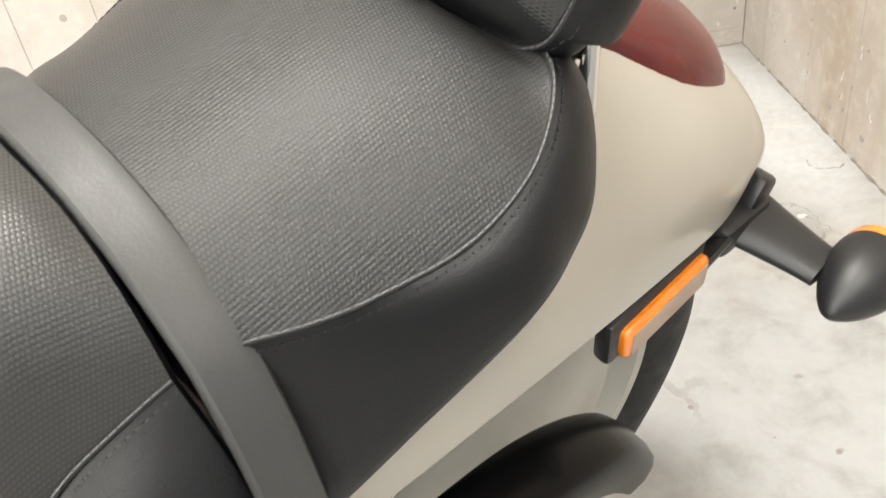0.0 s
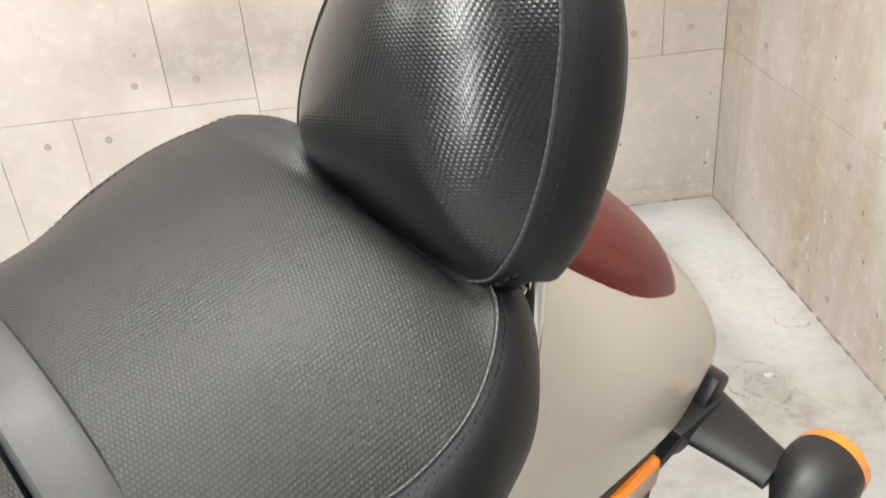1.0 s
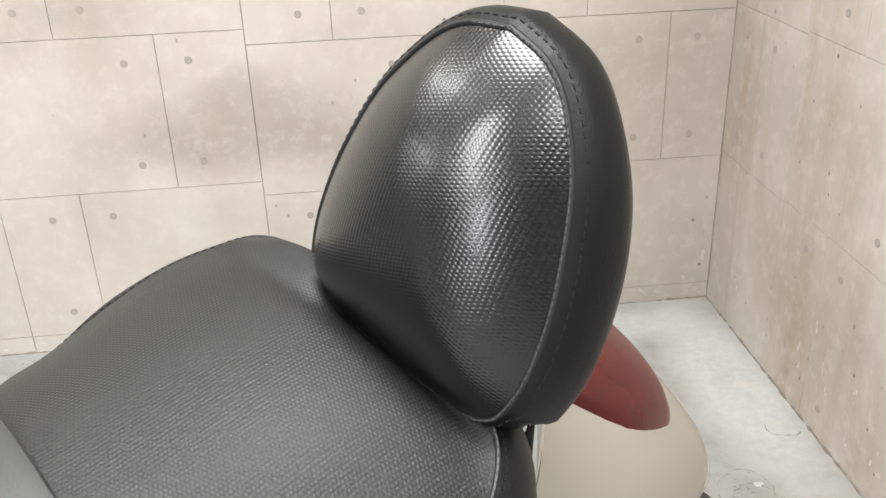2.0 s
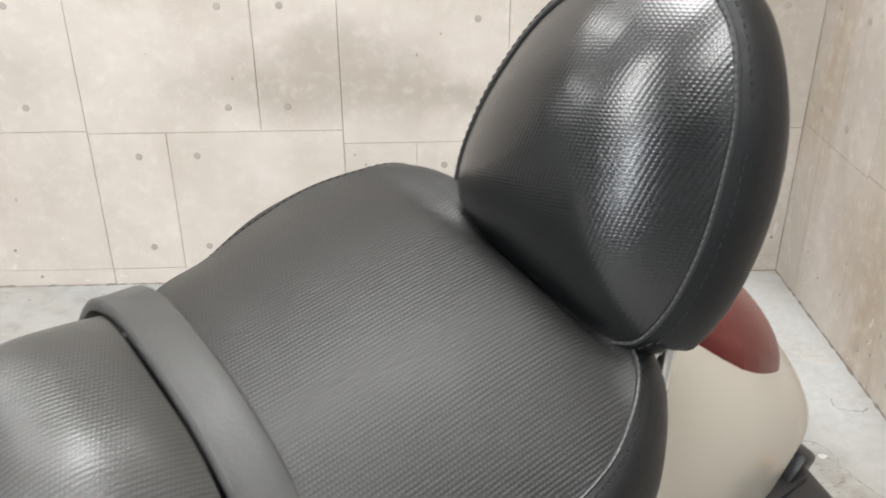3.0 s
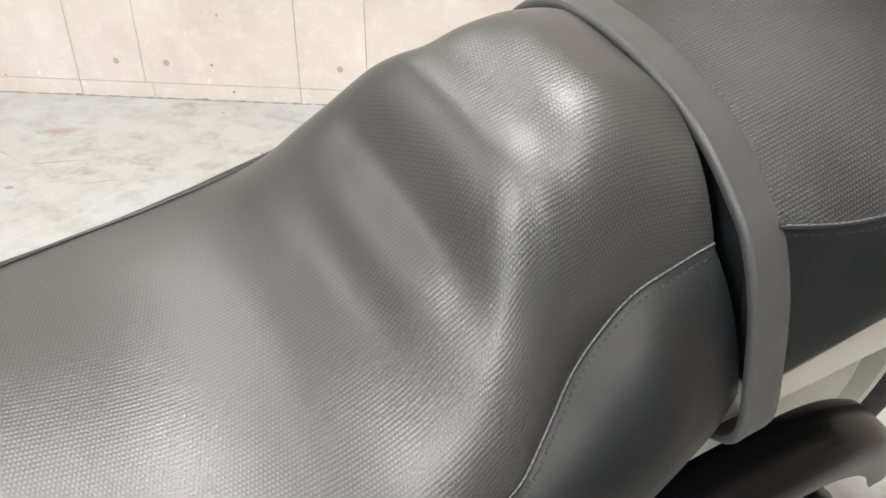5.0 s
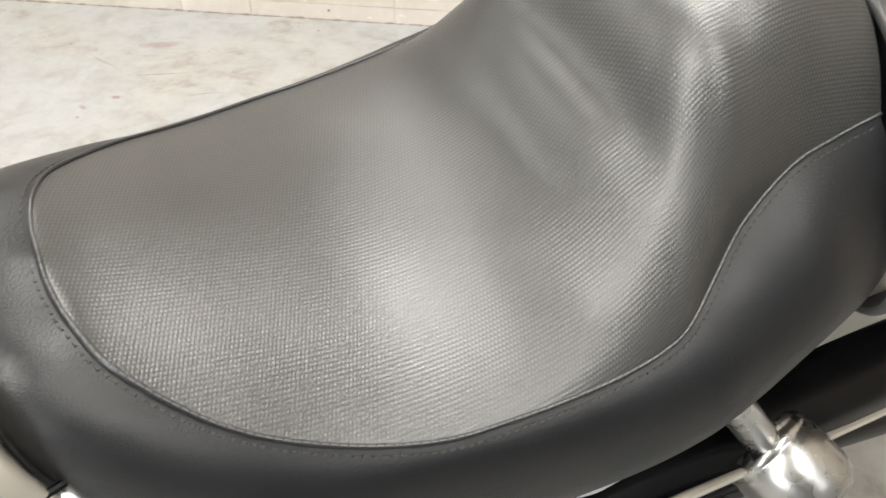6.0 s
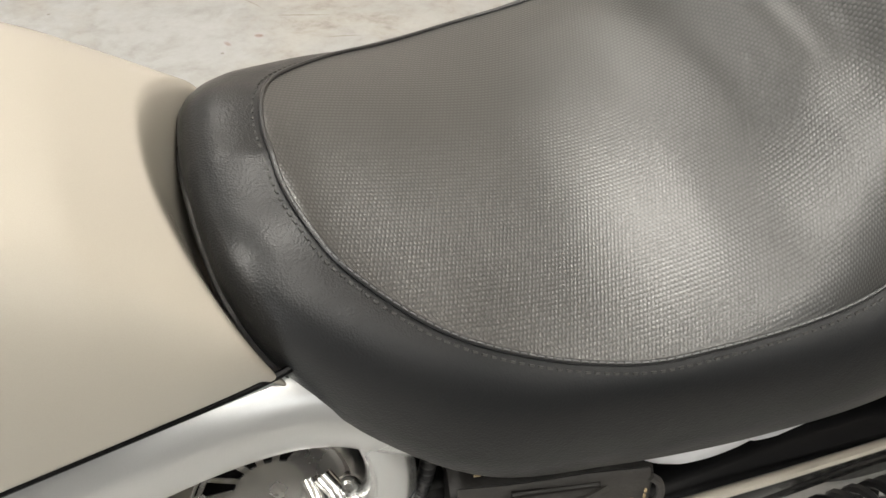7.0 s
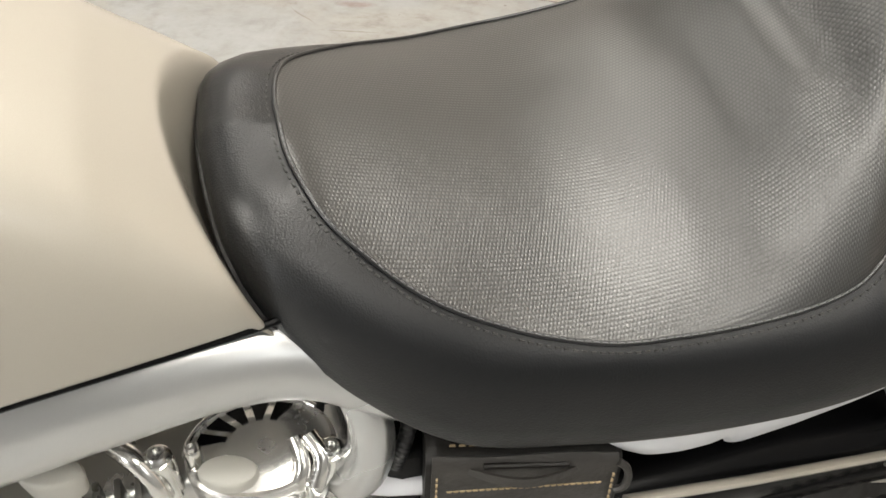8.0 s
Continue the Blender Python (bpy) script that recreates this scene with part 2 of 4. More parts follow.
CONCRETE = concrete_material("fair_faced_concrete", 0.12)
STAINED = concrete_material("stained_concrete", 0.85)
HOLE = plain("form_tie_hole", (0.35, 0.315, 0.28), 0.85, grain=0.0004)
JOINT = plain("joint_grey", (0.42, 0.385, 0.35), 0.9)
FLOOR = floor_material()
DIRT_AND_STRIP = plain("joint_dirt_and_strip", (0.24, 0.21, 0.18), 0.95, grain=0.001, scale=200.0)
SPLASH = plain("pale_plaster_splash", (0.56, 0.55, 0.53), 0.8)
CRUMB = plain("grey_crumbs", (0.27, 0.26, 0.24), 0.95, grain=0.0006, scale=300.0)
CREAM = paint_material("champagne_lacquer", (0.365, 0.338, 0.292), (0.445, 0.414, 0.36), 0.25, 1.0, 0.40, 0.48)
SILVER = paint_material("silver_lacquer", (0.485, 0.49, 0.49), (0.60, 0.605, 0.605), 0.85, 0.45, 0.26, 0.33)
CHROME = plain("chrome", (0.82, 0.82, 0.80), 0.07, 1.0, vary=0.05)
POLISHED = plain("polished_alloy", (0.74, 0.73, 0.71), 0.17, 1.0)
STEEL = plain("brushed_steel", (0.55, 0.55, 0.54), 0.28, 1.0)
ALLOY = plain("bright_cast_alloy", (0.70, 0.69, 0.67), 0.25, 0.8)
CAST = plain("soft_polished_alloy", (0.38, 0.375, 0.36), 0.26, 1.0)
BLACK = plain("black_plastic", (0.012, 0.012, 0.013), 0.42, grain=0.0001, scale=700.0)


def even_material(name, color, rough, grain, scale, gloss):
    m = Nodes(name, rough)
    m.b.inputs["Specular IOR Level"].default_value = gloss
    v = m.coords()
    m.color(m.mix(m.grey(m.noise(v, 12.0, 4.0), 0.0, 0.3), color, tuple(c * 1.6 for c in color)))
    m.bump(m.noise(v, scale, 2.0), grain)
    return m.mat


SATIN = even_material("satin_black_plastic", (0.0025, 0.0025, 0.0028), 0.26, 0.00004, 900.0, 0.12)
RUBBER = plain("tyre_rubber", (0.018, 0.018, 0.018), 0.75, grain=0.0004, scale=160.0)
WHEEL = plain("grey_wheel_enamel", (0.46, 0.45, 0.41), 0.42)
HIDE = even_material("dark_brown_hide", (0.005, 0.0042, 0.0036), 0.5, 0.0006, 140.0, 0.25)
WORN_HIDE = plain("worn_hide", (0.027, 0.0245, 0.022), 0.5, grain=0.0007, scale=180.0, vary=1.0)
TAN_THREAD = plain("tan_thread", (0.27, 0.205, 0.12), 0.8)
WHITE = plain("white_plastic", (0.70, 0.71, 0.74), 0.35)
CEILING = plain("white_ceiling_board", (0.72, 0.72, 0.70), 0.85)
PLASTER = plain("pale_plaster", (0.27, 0.27, 0.27), 0.8, grain=0.0008, scale=60.0)


def lens_material(name, color, rough=0.12, coat=1.0):
    m = Nodes(name, rough, 0.0, coat)
    m.b.inputs["Subsurface Weight"].default_value = 0.04
    m.b.inputs["Subsurface Radius"].default_value = (0.01, 0.004, 0.002)
    v = m.coords()
    m.color(m.mix(m.grey(m.noise(v, 60.0, 3.0), 0.0, 0.3), color, tuple(c * 0.5 for c in color)))
    return m.mat


RED = lens_material("red_lens", (0.080, 0.003, 0.0025), 0.16, 0.25)
AMBER = lens_material("amber_lens", (0.80, 0.22, 0.01))
PINK = plain("reflector_face", (0.36, 0.27, 0.21), 0.5)


def glow_material():
    m = Nodes("lamp_diffuser", 0.5)
    m.b.inputs["Base Color"].default_value = (0.9, 0.9, 0.9, 1)
    m.b.inputs["Emission Color"].default_value = (1.0, 0.985, 0.94, 1)
    m.b.inputs["Emission Strength"].default_value = LAMP_POWER
    return m.mat


GLOW = glow_material()


# ---------------------------------------------------------------- mesh tools
def part(name, bm, material, parent=None, label="", smooth=True):
    mesh = bpy.data.meshes.new(name)
    bm.normal_update()
    bm.to_mesh(mesh)
    bm.free()
    if smooth:
        mesh.polygons.foreach_set("use_smooth", [True] * len(mesh.polygons))
        mesh.set_sharp_from_angle(angle=radians(40))
    mesh.materials.append(material)
    ob = new(name, mesh)
    if parent is not None:
        ob.parent = parent
    if label:
        tagged(ob, label)
    return ob


def from_grid(rows, close=False, uv=None, cap=False, thick=0.0):
    """A sheet through rows of points. uv: rows of (u, v)."""
    bm = bmesh.new()
    grid = [[bm.verts.new(p) for p in row] for row in rows]
    layer = bm.loops.layers.uv.new("UVMap") if uv is not None else None
    n = len(rows[0])
    for i in range(len(grid) - 1):
        for j in range(n if close else n - 1):
            k = (j + 1) % n
            f = bm.faces.new((grid[i][j], grid[i][k], grid[i + 1][k], grid[i + 1][j]))
            if layer is not None:
                for loop, (a, b) in zip(f.loops, ((i, j), (i, k), (i + 1, k), (i + 1, j))):
                    loop[layer].uv = uv[a][b]
    if cap:
        bm.faces.new(grid[0][::-1])
        bm.faces.new(grid[-1])
    bmesh.ops.remove_doubles(bm, verts=bm.verts, dist=1e-5)
    bmesh.ops.recalc_face_normals(bm, faces=bm.faces)
    if thick:
        geo = bmesh.ops.solidify(bm, geom=bm.faces[:], thickness=thick)
    return bm


def smooth_curve(knots, step=6):
    """Catmull-Rom through the knots."""
    k = np.array(knots, float)
    e = np.vstack([2 * k[0] - k[1], k, 2 * k[-1] - k[-2]])
    out = []
    for i in range(1, len(e) - 2):
        u = np.linspace(0, 1, step, endpoint=False)[:, None]
        a, b, c, d = e[i - 1:i + 3]
        out.append(0.5 * (2 * b + (c - a) * u + (2 * a - 5 * b + 4 * c - d) * u ** 2 + (3 * b - a - 3 * c + d) * u ** 3))
    return np.vstack(out + [k[-1:]])


def tube(points, radius, sides=10, caps=True, flat=1.0):
    """A round bar through points; radius a number or one for each point."""
    pts = [Vector(p) for p in points]
    rad = [radius] * len(pts) if isinstance(radius, (int, float)) else [float(r) for r in radius]
    rows, up = [], None
    for i, p in enumerate(pts):
        d = (pts[min(i + 1, len(pts) - 1)] - pts[max(i - 1, 0)]).normalized()
        if up is None:
            up = d.orthogonal().normalized()
        up = (up - up.dot(d) * d).normalized()
        side = d.cross(up)
        rows.append([p + rad[i] * (math.cos(a) * up * flat + math.sin(a) * side) for a in [2 * math.pi * k / sides for k in range(sides)]])
    return from_grid(rows, close=True, cap=caps)


def box(x0, x1, y0, y1, z0, z1, bevel=0.0, seg=2):
    bm = bmesh.new()
    bmesh.ops.create_cube(bm, size=1.0)
    for v in bm.verts:
        v.co = Vector(((x0 + x1) / 2 + v.co.x * (x1 - x0), (y0 + y1) / 2 + v.co.y * (y1 - y0), (z0 + z1) / 2 + v.co.z * (z1 - z0)))
    if bevel:
        bmesh.ops.bevel(bm, geom=bm.edges[:], offset=bevel, segments=seg, profile=0.5, affect="EDGES")
    return bm


def turned(profile, axis="y", sides=48, centre=(0, 0, 0)):
    """A body of revolution from (radius, offset along the axis) pairs."""
    rows = []
    for r, h in profile:
        ring = []
        for k in range(sides):
            a = 2 * math.pi * k / sides
            c, s = r * math.cos(a), r * math.sin(a)
            p = {"y": (c, h, s), "x": (h, c, s), "z": (c, s, h)}[axis]
            ring.append(Vector(p) + Vector(centre))
        rows.append(ring)
    return from_grid(rows, close=True)


def moved(bm, m):
    bmesh.ops.transform(bm, matrix=m, verts=bm.verts)
    return bm


def joined(*parts_):
    out = bmesh.new()
    for bm in parts_:
        me = bpy.data.meshes.new("tmp")
        bm.to_mesh(me)
        bm.free()
        out.from_mesh(me)
        bpy.data.meshes.remove(me)
    return out


def lengths(points):
    p = np.array(points)
    return np.r_[0, np.cumsum(np.linalg.norm(np.diff(p, axis=0), axis=1))]


def stitches(curve, normals, pitch=0.0058, size=0.0038, radius=0.00045, lift=0.0001):
    """A row of short thread bars along a curve."""
    d = lengths(curve)
    bm = bmesh.new()
    c, nn = np.array(curve), np.array(normals)
    s = pitch
    while s < d[-1] - pitch:
        at = lambda q: Vector([np.interp(q, d, c[:, i]) for i in range(3)])
        n = Vector([np.interp(s, d, nn[:, i]) for i in range(3)]).normalized()
        a, b = at(s - size / 2), at(s + size / 2)
        mid = (a + b) / 2 + n * lift
        t = (b - a).normalized()
        w = t.cross(n).normalized() * radius
        ends = [a - n * radius, b - n * radius]
        top = [mid - t * size * 0.32 + n * radius, mid + t * size * 0.32 + n * radius]
        v = [bm.verts.new(p) for p in (ends[0] - w, ends[0] + w, top[0] + w, top[0] - w, top[1] - w, top[1] + w, ends[1] + w, ends[1] - w)]
        for f in ((0, 1, 2, 3), (3, 2, 5, 4), (4, 5, 6, 7), (0, 3, 4, 7), (1, 6, 5, 2)):
            bm.faces.new([v[i] for i in f])
        s += pitch
    bmesh.ops.recalc_face_normals(bm, faces=bm.faces)
    return bm


# ---------------------------------------------------------------- the room
WALL_Y, WALL_X, LEFT_X, NEAR_Y, TOP = 2.228, 1.149, -3.875, -3.6, 2.55


def floor():
    bm = bmesh.new()
    bmesh.ops.create_grid(bm, x_segments=80, y_segments=80, size=0.5)
    for v in bm.verts:
        v.co = Vector((LEFT_X - 0.15 + (v.co.x + 0.5) * (WALL_X - LEFT_X + 0.3), NEAR_Y - 0.15 + (v.co.y + 0.5) * (WALL_Y - NEAR_Y + 0.3), 0))
    geo = bmesh.ops.extrude_face_region(bm, geom=bm.faces[:])
    for v in geo["geom"]:
        if isinstance(v, bmesh.types.BMVert):
            v.co.z = -0.12
    bmesh.ops.recalc_face_normals(bm, faces=bm.faces)
    tagged(part("floor", bm, FLOOR, smooth=False), "white painted concrete floor, worn and stained", "floor", kind="structure")


WINDOW = (-2.25, -1.35, 1.0, 2.2)
EAST_FILL_WINDOW = (-1.15, -0.25, 1.2, 2.15)
EAST_SPLIT = 0.4


def pierced(x0, x1, opening, thick):
    """A wall along x, standing behind y = 0, with one opening."""
    a, b, z0, z1 = opening
    return joined(box(x0, a, -thick, 0, 0, TOP), box(b, x1, -thick, 0, 0, TOP), box(a, b, -thick, 0, 0, z0), box(a, b, -thick, 0, z1, TOP))


def closing_walls():
    tagged(part("wall_west", box(LEFT_X - 0.15, LEFT_X, NEAR_Y - 0.15, WALL_Y + 0.15, 0, TOP), PLASTER, smooth=False), "plain pale plastered wall", "wall", kind="structure")
    south = moved(pierced(LEFT_X, WALL_X + 0.15, WINDOW, 0.15), pose(0, NEAR_Y, 0))
    east = moved(pierced(-EAST_SPLIT, -NEAR_Y + 0.15, (-EAST_FILL_WINDOW[1], -EAST_FILL_WINDOW[0], EAST_FILL_WINDOW[2], EAST_FILL_WINDOW[3]), 0.15), pose(WALL_X, 0, 0, 0, 0, 90) @ Matrix.Diagonal((-1, 1, 1, 1)))
    bmesh.ops.recalc_face_normals(east, faces=east.faces)
    tagged(part("wall_east_front", east, PLASTER, smooth=False), "plain pale plastered wall with a window opening", "wall", kind="structure")
    tagged(part("wall_south", south, PLASTER, smooth=False), "plain pale plastered wall with a window opening", "wall", kind="structure")
    tagged(part("ceiling", box(LEFT_X - 0.15, WALL_X + 0.15, NEAR_Y - 0.15, WALL_Y + 0.15, TOP, TOP + 0.1), CEILING, smooth=False), "white board ceiling", "ceiling", kind="structure")


def window(name, label, opening, m, power):
    """A framed window with daylight in its opening; m carries the wall's inner face from y = 0."""
    a, b, z0, z1 = opening
    base = tagged(new(name), label, "window", kind="structure")
    base.matrix_basis = m
    e = 0.002
    for x0, x1, c, d in ((a + e, b - e, z0 + e, z0 + 0.05), (a + e, b - e, z1 - 0.05, z1 - e), (a + e, a + 0.05, z0 + 0.05, z1 - 0.05), (b - 0.05, b - e, z0 + 0.05, z1 - 0.05)):
        part("window_frame", box(x0, x1, -0.085, -0.035, c, d, 0.003), CEILING, base)
    mid = (a + b) / 2
    part("mullion", box(mid - 0.02, mid + 0.02, -0.08, -0.04, z0 + 0.05, z1 - 0.05, 0.003), CEILING, base)
    lamp = bpy.data.lights.new("daylight", "AREA")
    lamp.shape, lamp.size, lamp.size_y = "RECTANGLE", b - a - 0.1, z1 - z0 - 0.1
    lamp.energy, lamp.color = power, (0.95, 0.98, 1.0)
    new("daylight", lamp).matrix_basis = m @ pose(mid, -0.12, (z0 + z1) / 2, 90, 0, 0)


def panel_mesh(w, h):
    """A concrete panel with slightly eased edges; front face at y = 0, body behind it."""
    e, d = 0.0008, 0.02
    bm = bmesh.new()
    ring = lambda x0, x1, z0, z1, y: [bm.verts.new((x, y, z)) for x, z in ((x0, z0), (x1, z0), (x1, z1), (x0, z1))]
    a, b, c = ring(e, w - e, e, h - e, 0), ring(0, w, 0, h, e * 0.8), ring(0, w, 0, h, d)
    bm.faces.new(a)
    for p, q in ((a, b), (b, c)):
        for i in range(4):
            bm.faces.new((p[i], p[(i + 1) % 4], q[(i + 1) % 4], q[i]))
    bmesh.ops.recalc_face_normals(bm, faces=bm.faces)
    return bm


def hole_mesh():
    return turned([(0.0, -0.0012), (0.0064, -0.0013), (0.0076, -0.0009), (0.0082, 0.003)], "y", 16)


ROWS_Z = [0.0, 0.042, 0.382, 0.714, 1.045, 1.376, 1.707, 2.038, 2.369, TOP]
SPLIT = [0.19, 0.173, 0.387, 0.19, 0.387, 0.173, 0.387, 0.19, 0.387]


def panelled_wall(name, label, origin, turn, length, starts, lift, skin, rows_z, split):
    """A wall of staggered concrete panels in strips about 0.57 m wide. The body lies behind the panels."""
    m = Matrix.Translation(origin) @ Matrix.Rotation(turn, 4, "Z")
    body = box(0, length, 0.018, 0.15, 0, TOP)
    wall = tagged(part(name, moved(body, m), JOINT, smooth=False), label, "wall", kind="structure")
    g = 0.0006
    hole = bpy.data.meshes.new("form_tie_hole")
    hb = hole_mesh()
    hb.to_mesh(hole)
    hb.free()
    hole.materials.append(HOLE)
    for strip, (x0, x1) in enumerate(zip(starts, starts[1:])):
        up = lift[strip % len(lift)]
        for r in range(len(rows_z) - 1):
            z0, z1 = (z + (up if 0.1 < z < TOP else 0) for z in rows_z[r:r + 2])
            cut = x0 + split[r] * (x1 - x0) / 0.57
            for a, b in ((x0, cut), (cut, x1)):
                a, b = max(a, 0.0), min(b, length)
                if b - a < 0.02:
                    continue
                p = part("panel", panel_mesh(b - a - 2 * g, z1 - z0 - 2 * g), skin, wall, smooth=False)
                p.matrix_basis = m @ Matrix.Translation((a + g, 0, z0 + g))
            if z1 - z0 > 0.2 and 0.08 < cut < length - 0.08:
                for dx in (-0.067, 0.062):
                    for z in (z0 + 0.056, z1 - 0.056):
                        h = new("form_tie_hole", hole)
                        h.parent = wall
                        h.matrix_basis = m @ Matrix.Translation((cut + dx, 0, z))
    return wall


def ceiling_light(x, y, length, width, turn):
    base = tagged(new("ceiling_light"), "white ceiling light with a glowing diffuser", "ceiling light", "ceiling lights")
    base.matrix_basis = pose(x, y, TOP, 0, 0, turn)
    part("housing", box(-length / 2, length / 2, -width / 2, width / 2, -0.04, 0, 0.006), CEILING, base)
    part("diffuser", box(-length / 2 + 0.02, length / 2 - 0.02, -width / 2 + 0.02, width / 2 - 0.02, -0.055, -0.0405, 0.004), GLOW, base)
    return base


def joint_dirt_and_strip():
    """Crumbled dirt along the foot of the two concrete walls, and a dark strip up their corner."""
    rng = random.Random(5)
    runs = []
    for a, b in (((LEFT_X, WALL_Y - 0.002, 0), (WALL_X, WALL_Y - 0.002, 0)), ((WALL_X - 0.002, WALL_Y, 0), (WALL_X - 0.002, 0.2, 0))):
        n = int((Vector(b) - Vector(a)).length / 0.012)
        pts = [Vector(a).lerp(Vector(b), k / n) + Vector((rng.uniform(-0.001, 0.001), rng.uniform(-0.001, 0.001), 0)) for k in range(n + 1)]
        runs.append(tube(pts, [abs(rng.gauss(0.0016, 0.0014)) + 0.0004 for _ in pts], 6))
    # thin dark strip of uneven width up the full height of the corner
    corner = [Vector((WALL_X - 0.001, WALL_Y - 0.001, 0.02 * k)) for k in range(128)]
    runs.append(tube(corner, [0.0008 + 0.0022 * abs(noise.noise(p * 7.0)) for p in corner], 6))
    tagged(part("joint_dirt_and_strip", joined(*runs), DIRT_AND_STRIP), "dark crumbled dirt along the foot of the walls and a dark strip up their corner", "trim", kind="structure")


def blot(centre, size):
    """A low rounded crumb or pit."""
    bm = bmesh.new()
    bmesh.ops.create_icosphere(bm, subdivisions=2, radius=1.0)
    for v in bm.verts:
        k = 1 + 0.35 * noise.noise(v.co * 1.7 + Vector(centre) * 40)
        v.co = Vector([centre[i] + v.co[i] * size[i] * k for i in range(3)])
    return bm


def wall_marks():
    """Dark pits and pale splashes low on the stained wall."""
    rng = random.Random(11)
    pits = [(1.912, 0.116), (1.701, 0.219), (1.607, 0.275), (1.517, 0.124), (1.913, 0.189), (1.825, 0.259), (2.086, 0.126), (2.017, 0.097), (1.752, 0.073)]
    pits += [(rng.uniform(1.35, 2.15), rng.uniform(0.05, 0.75)) for _ in range(16)]
    dark = [blot((WALL_X, y, z), (0.0008, rng.uniform(0.0012, 0.0024), rng.uniform(0.0018, 0.0048))) for y, z in pits]
    tagged(part("wall_pits", joined(*dark), DIRT_AND_STRIP), "small dark pits in the concrete wall", "trim", kind="structure")
    drips = [(1.923, 0.057), (1.771, 0.13), (1.72, 0.195), (1.681, 0.135), (1.658, 0.106), (1.571, 0.152), (1.483, 0.071), (1.567, 0.069)]
    pale = []
    for y, z in drips:
        for _ in range(3):
            pale.append(blot((WALL_X, y + rng.gauss(0, 0.004), z + rng.gauss(0, 0.009)), (0.0007, rng.uniform(0.0010, 0.0026), rng.uniform(0.002, 0.008))))
    tagged(part("paint_splashes", joined(*pale), SPLASH), "small pale paint splashes on the wall", "trim", kind="structure")


def floor_damage():
    """Broken edges and crumbs where the floor paint has lifted."""
    rng = random.Random(3)
    runs = []
    for (cx, cy, rx, ry), first, last in (((0.957, 1.530, 0.050, 0.058), -150, 205), ((0.965, 1.520, 0.036, 0.030), 20, 250), ((1.100, 1.700, 0.035, 0.030), 150, 320)):
        pts = []
        for a in range(first, last, 4):
            k = 1 + 0.22 * noise.noise(Vector((cx * 9 + math.cos(radians(a)) * 1.6, cy * 9 + math.sin(radians(a)) * 1.6, 0.3)))
            pts.append(Vector((cx + rx * k * math.cos(radians(a)) + rng.gauss(0, 0.0012), cy + ry * k * math.sin(radians(a)) + rng.gauss(0, 0.0012), 0.0)))
        runs.append(tube(pts, [0.0003 + 0.0022 * max(0.0, noise.noise(p * 60.0) + 0.15) for p in pts], 5))
    crack = [Vector((1.010 + 0.040 * f, 1.510 - 0.085 * f, 0)) + Vector((rng.gauss(0, 0.0015), rng.gauss(0, 0.0015), 0)) for f in np.linspace(0, 1, 16)]
    runs.append(tube(crack, [0.0003 + 0.0010 * rng.random() for _ in crack], 5))
    for _ in range(26):
        runs.append(blot((0.955 + rng.gauss(0, 0.028), 1.520 + rng.gauss(0, 0.032), 0.0), (rng.uniform(0.001, 0.004), rng.uniform(0.001, 0.003), 0.0010)))
    tagged(part("lifted_paint_edge", joined(*runs), CRUMB), "broken grey edge of a lifted floor paint patch", "trim", kind="structure")
    flakes = [blot((x, y, 0.0), (a, b, 0.0016)) for x, y, a, b in ((1.082, 1.850, 0.020, 0.013), (1.104, 1.835, 0.016, 0.010), (1.065, 1.872, 0.010, 0.008), (1.092, 1.715, 0.009, 0.006), (0.985, 1.548, 0.010, 0.006))]
    tagged(part("plaster_smears", joined(*flakes), SPLASH), "white plaster smears on the floor", "trim", kind="structure")


floor()
wall_marks()
floor_damage()
closing_walls()
window("window_1", "narrow window with a plain white frame", WINDOW, pose(0, NEAR_Y, 0), DAYLIGHT_POWER * 1.7)
# unseen east window, added as weak fill for the seat's near flank
window("fill_window", "added unseen fill window with a plain white frame", EAST_FILL_WINDOW, pose(WALL_X, 0, 0, 0, 0, 90), DAYLIGHT_POWER * 0.15)
joint_dirt_and_strip()
for lx, ly, ln, wd, tn in ((0.24, 1.00, 1.1, 0.50, 112), (-0.90, 1.45, 1.6, 0.20, 109), (-1.21, -1.34, 2.8, 0.48, 57), (-2.9, 0.40, 1.8, 0.42, 90), (0.80, -0.47, 1.4, 0.32, 90)):
    ceiling_light(lx, ly, ln, wd, tn)

# ---------------------------------------------------------------- the motorcycle
# Its own axes: x to the rear, y to the far side, z up from the ground.
BIKE = pose(-0.0202, 0.763, 0.0018, 0, 0, 36.33) @ pose(0, 0, 0, 11.72, 0, 0)
REAR_Y = -0.013
bike = tagged(new("motorcycle"), "cruiser motorcycle with champagne paint and black stitched two-part seat", "motorcycle")
bike.matrix_basis = BIKE


def bezier(a, b, c, n):
    a, b, c = (np.array(v, float) for v in (a, b, c))
    return [(1 - t) ** 2 * a + 2 * t * (1 - t) * b + t * t * c for t in np.linspace(0, 1, n)]


# near-side seam, outermost roll and lower edge of the rider's seat, from the nose to the strap
R_SEAM = [(-0.380, 0, 0.760), (-0.3795, -0.022, 0.757), (-0.374, -0.047, 0.754), (-0.361, -0.072, 0.743), (-0.325, -0.104, 0.721), (-0.279, -0.125, 0.704),
          (-0.230, -0.140, 0.696), (-0.189, -0.145, 0.696), (-0.152, -0.148, 0.699), (-0.120, -0.149, 0.704), (-0.096, -0.1475, 0.710), (-0.080, -0.143, 0.717), (-0.055, -0.127, 0.727),
          (-0.028, -0.110, 0.743), (0.010, -0.097, 0.761), (0.040, -0.095, 0.771), (0.070, -0.096, 0.781)]
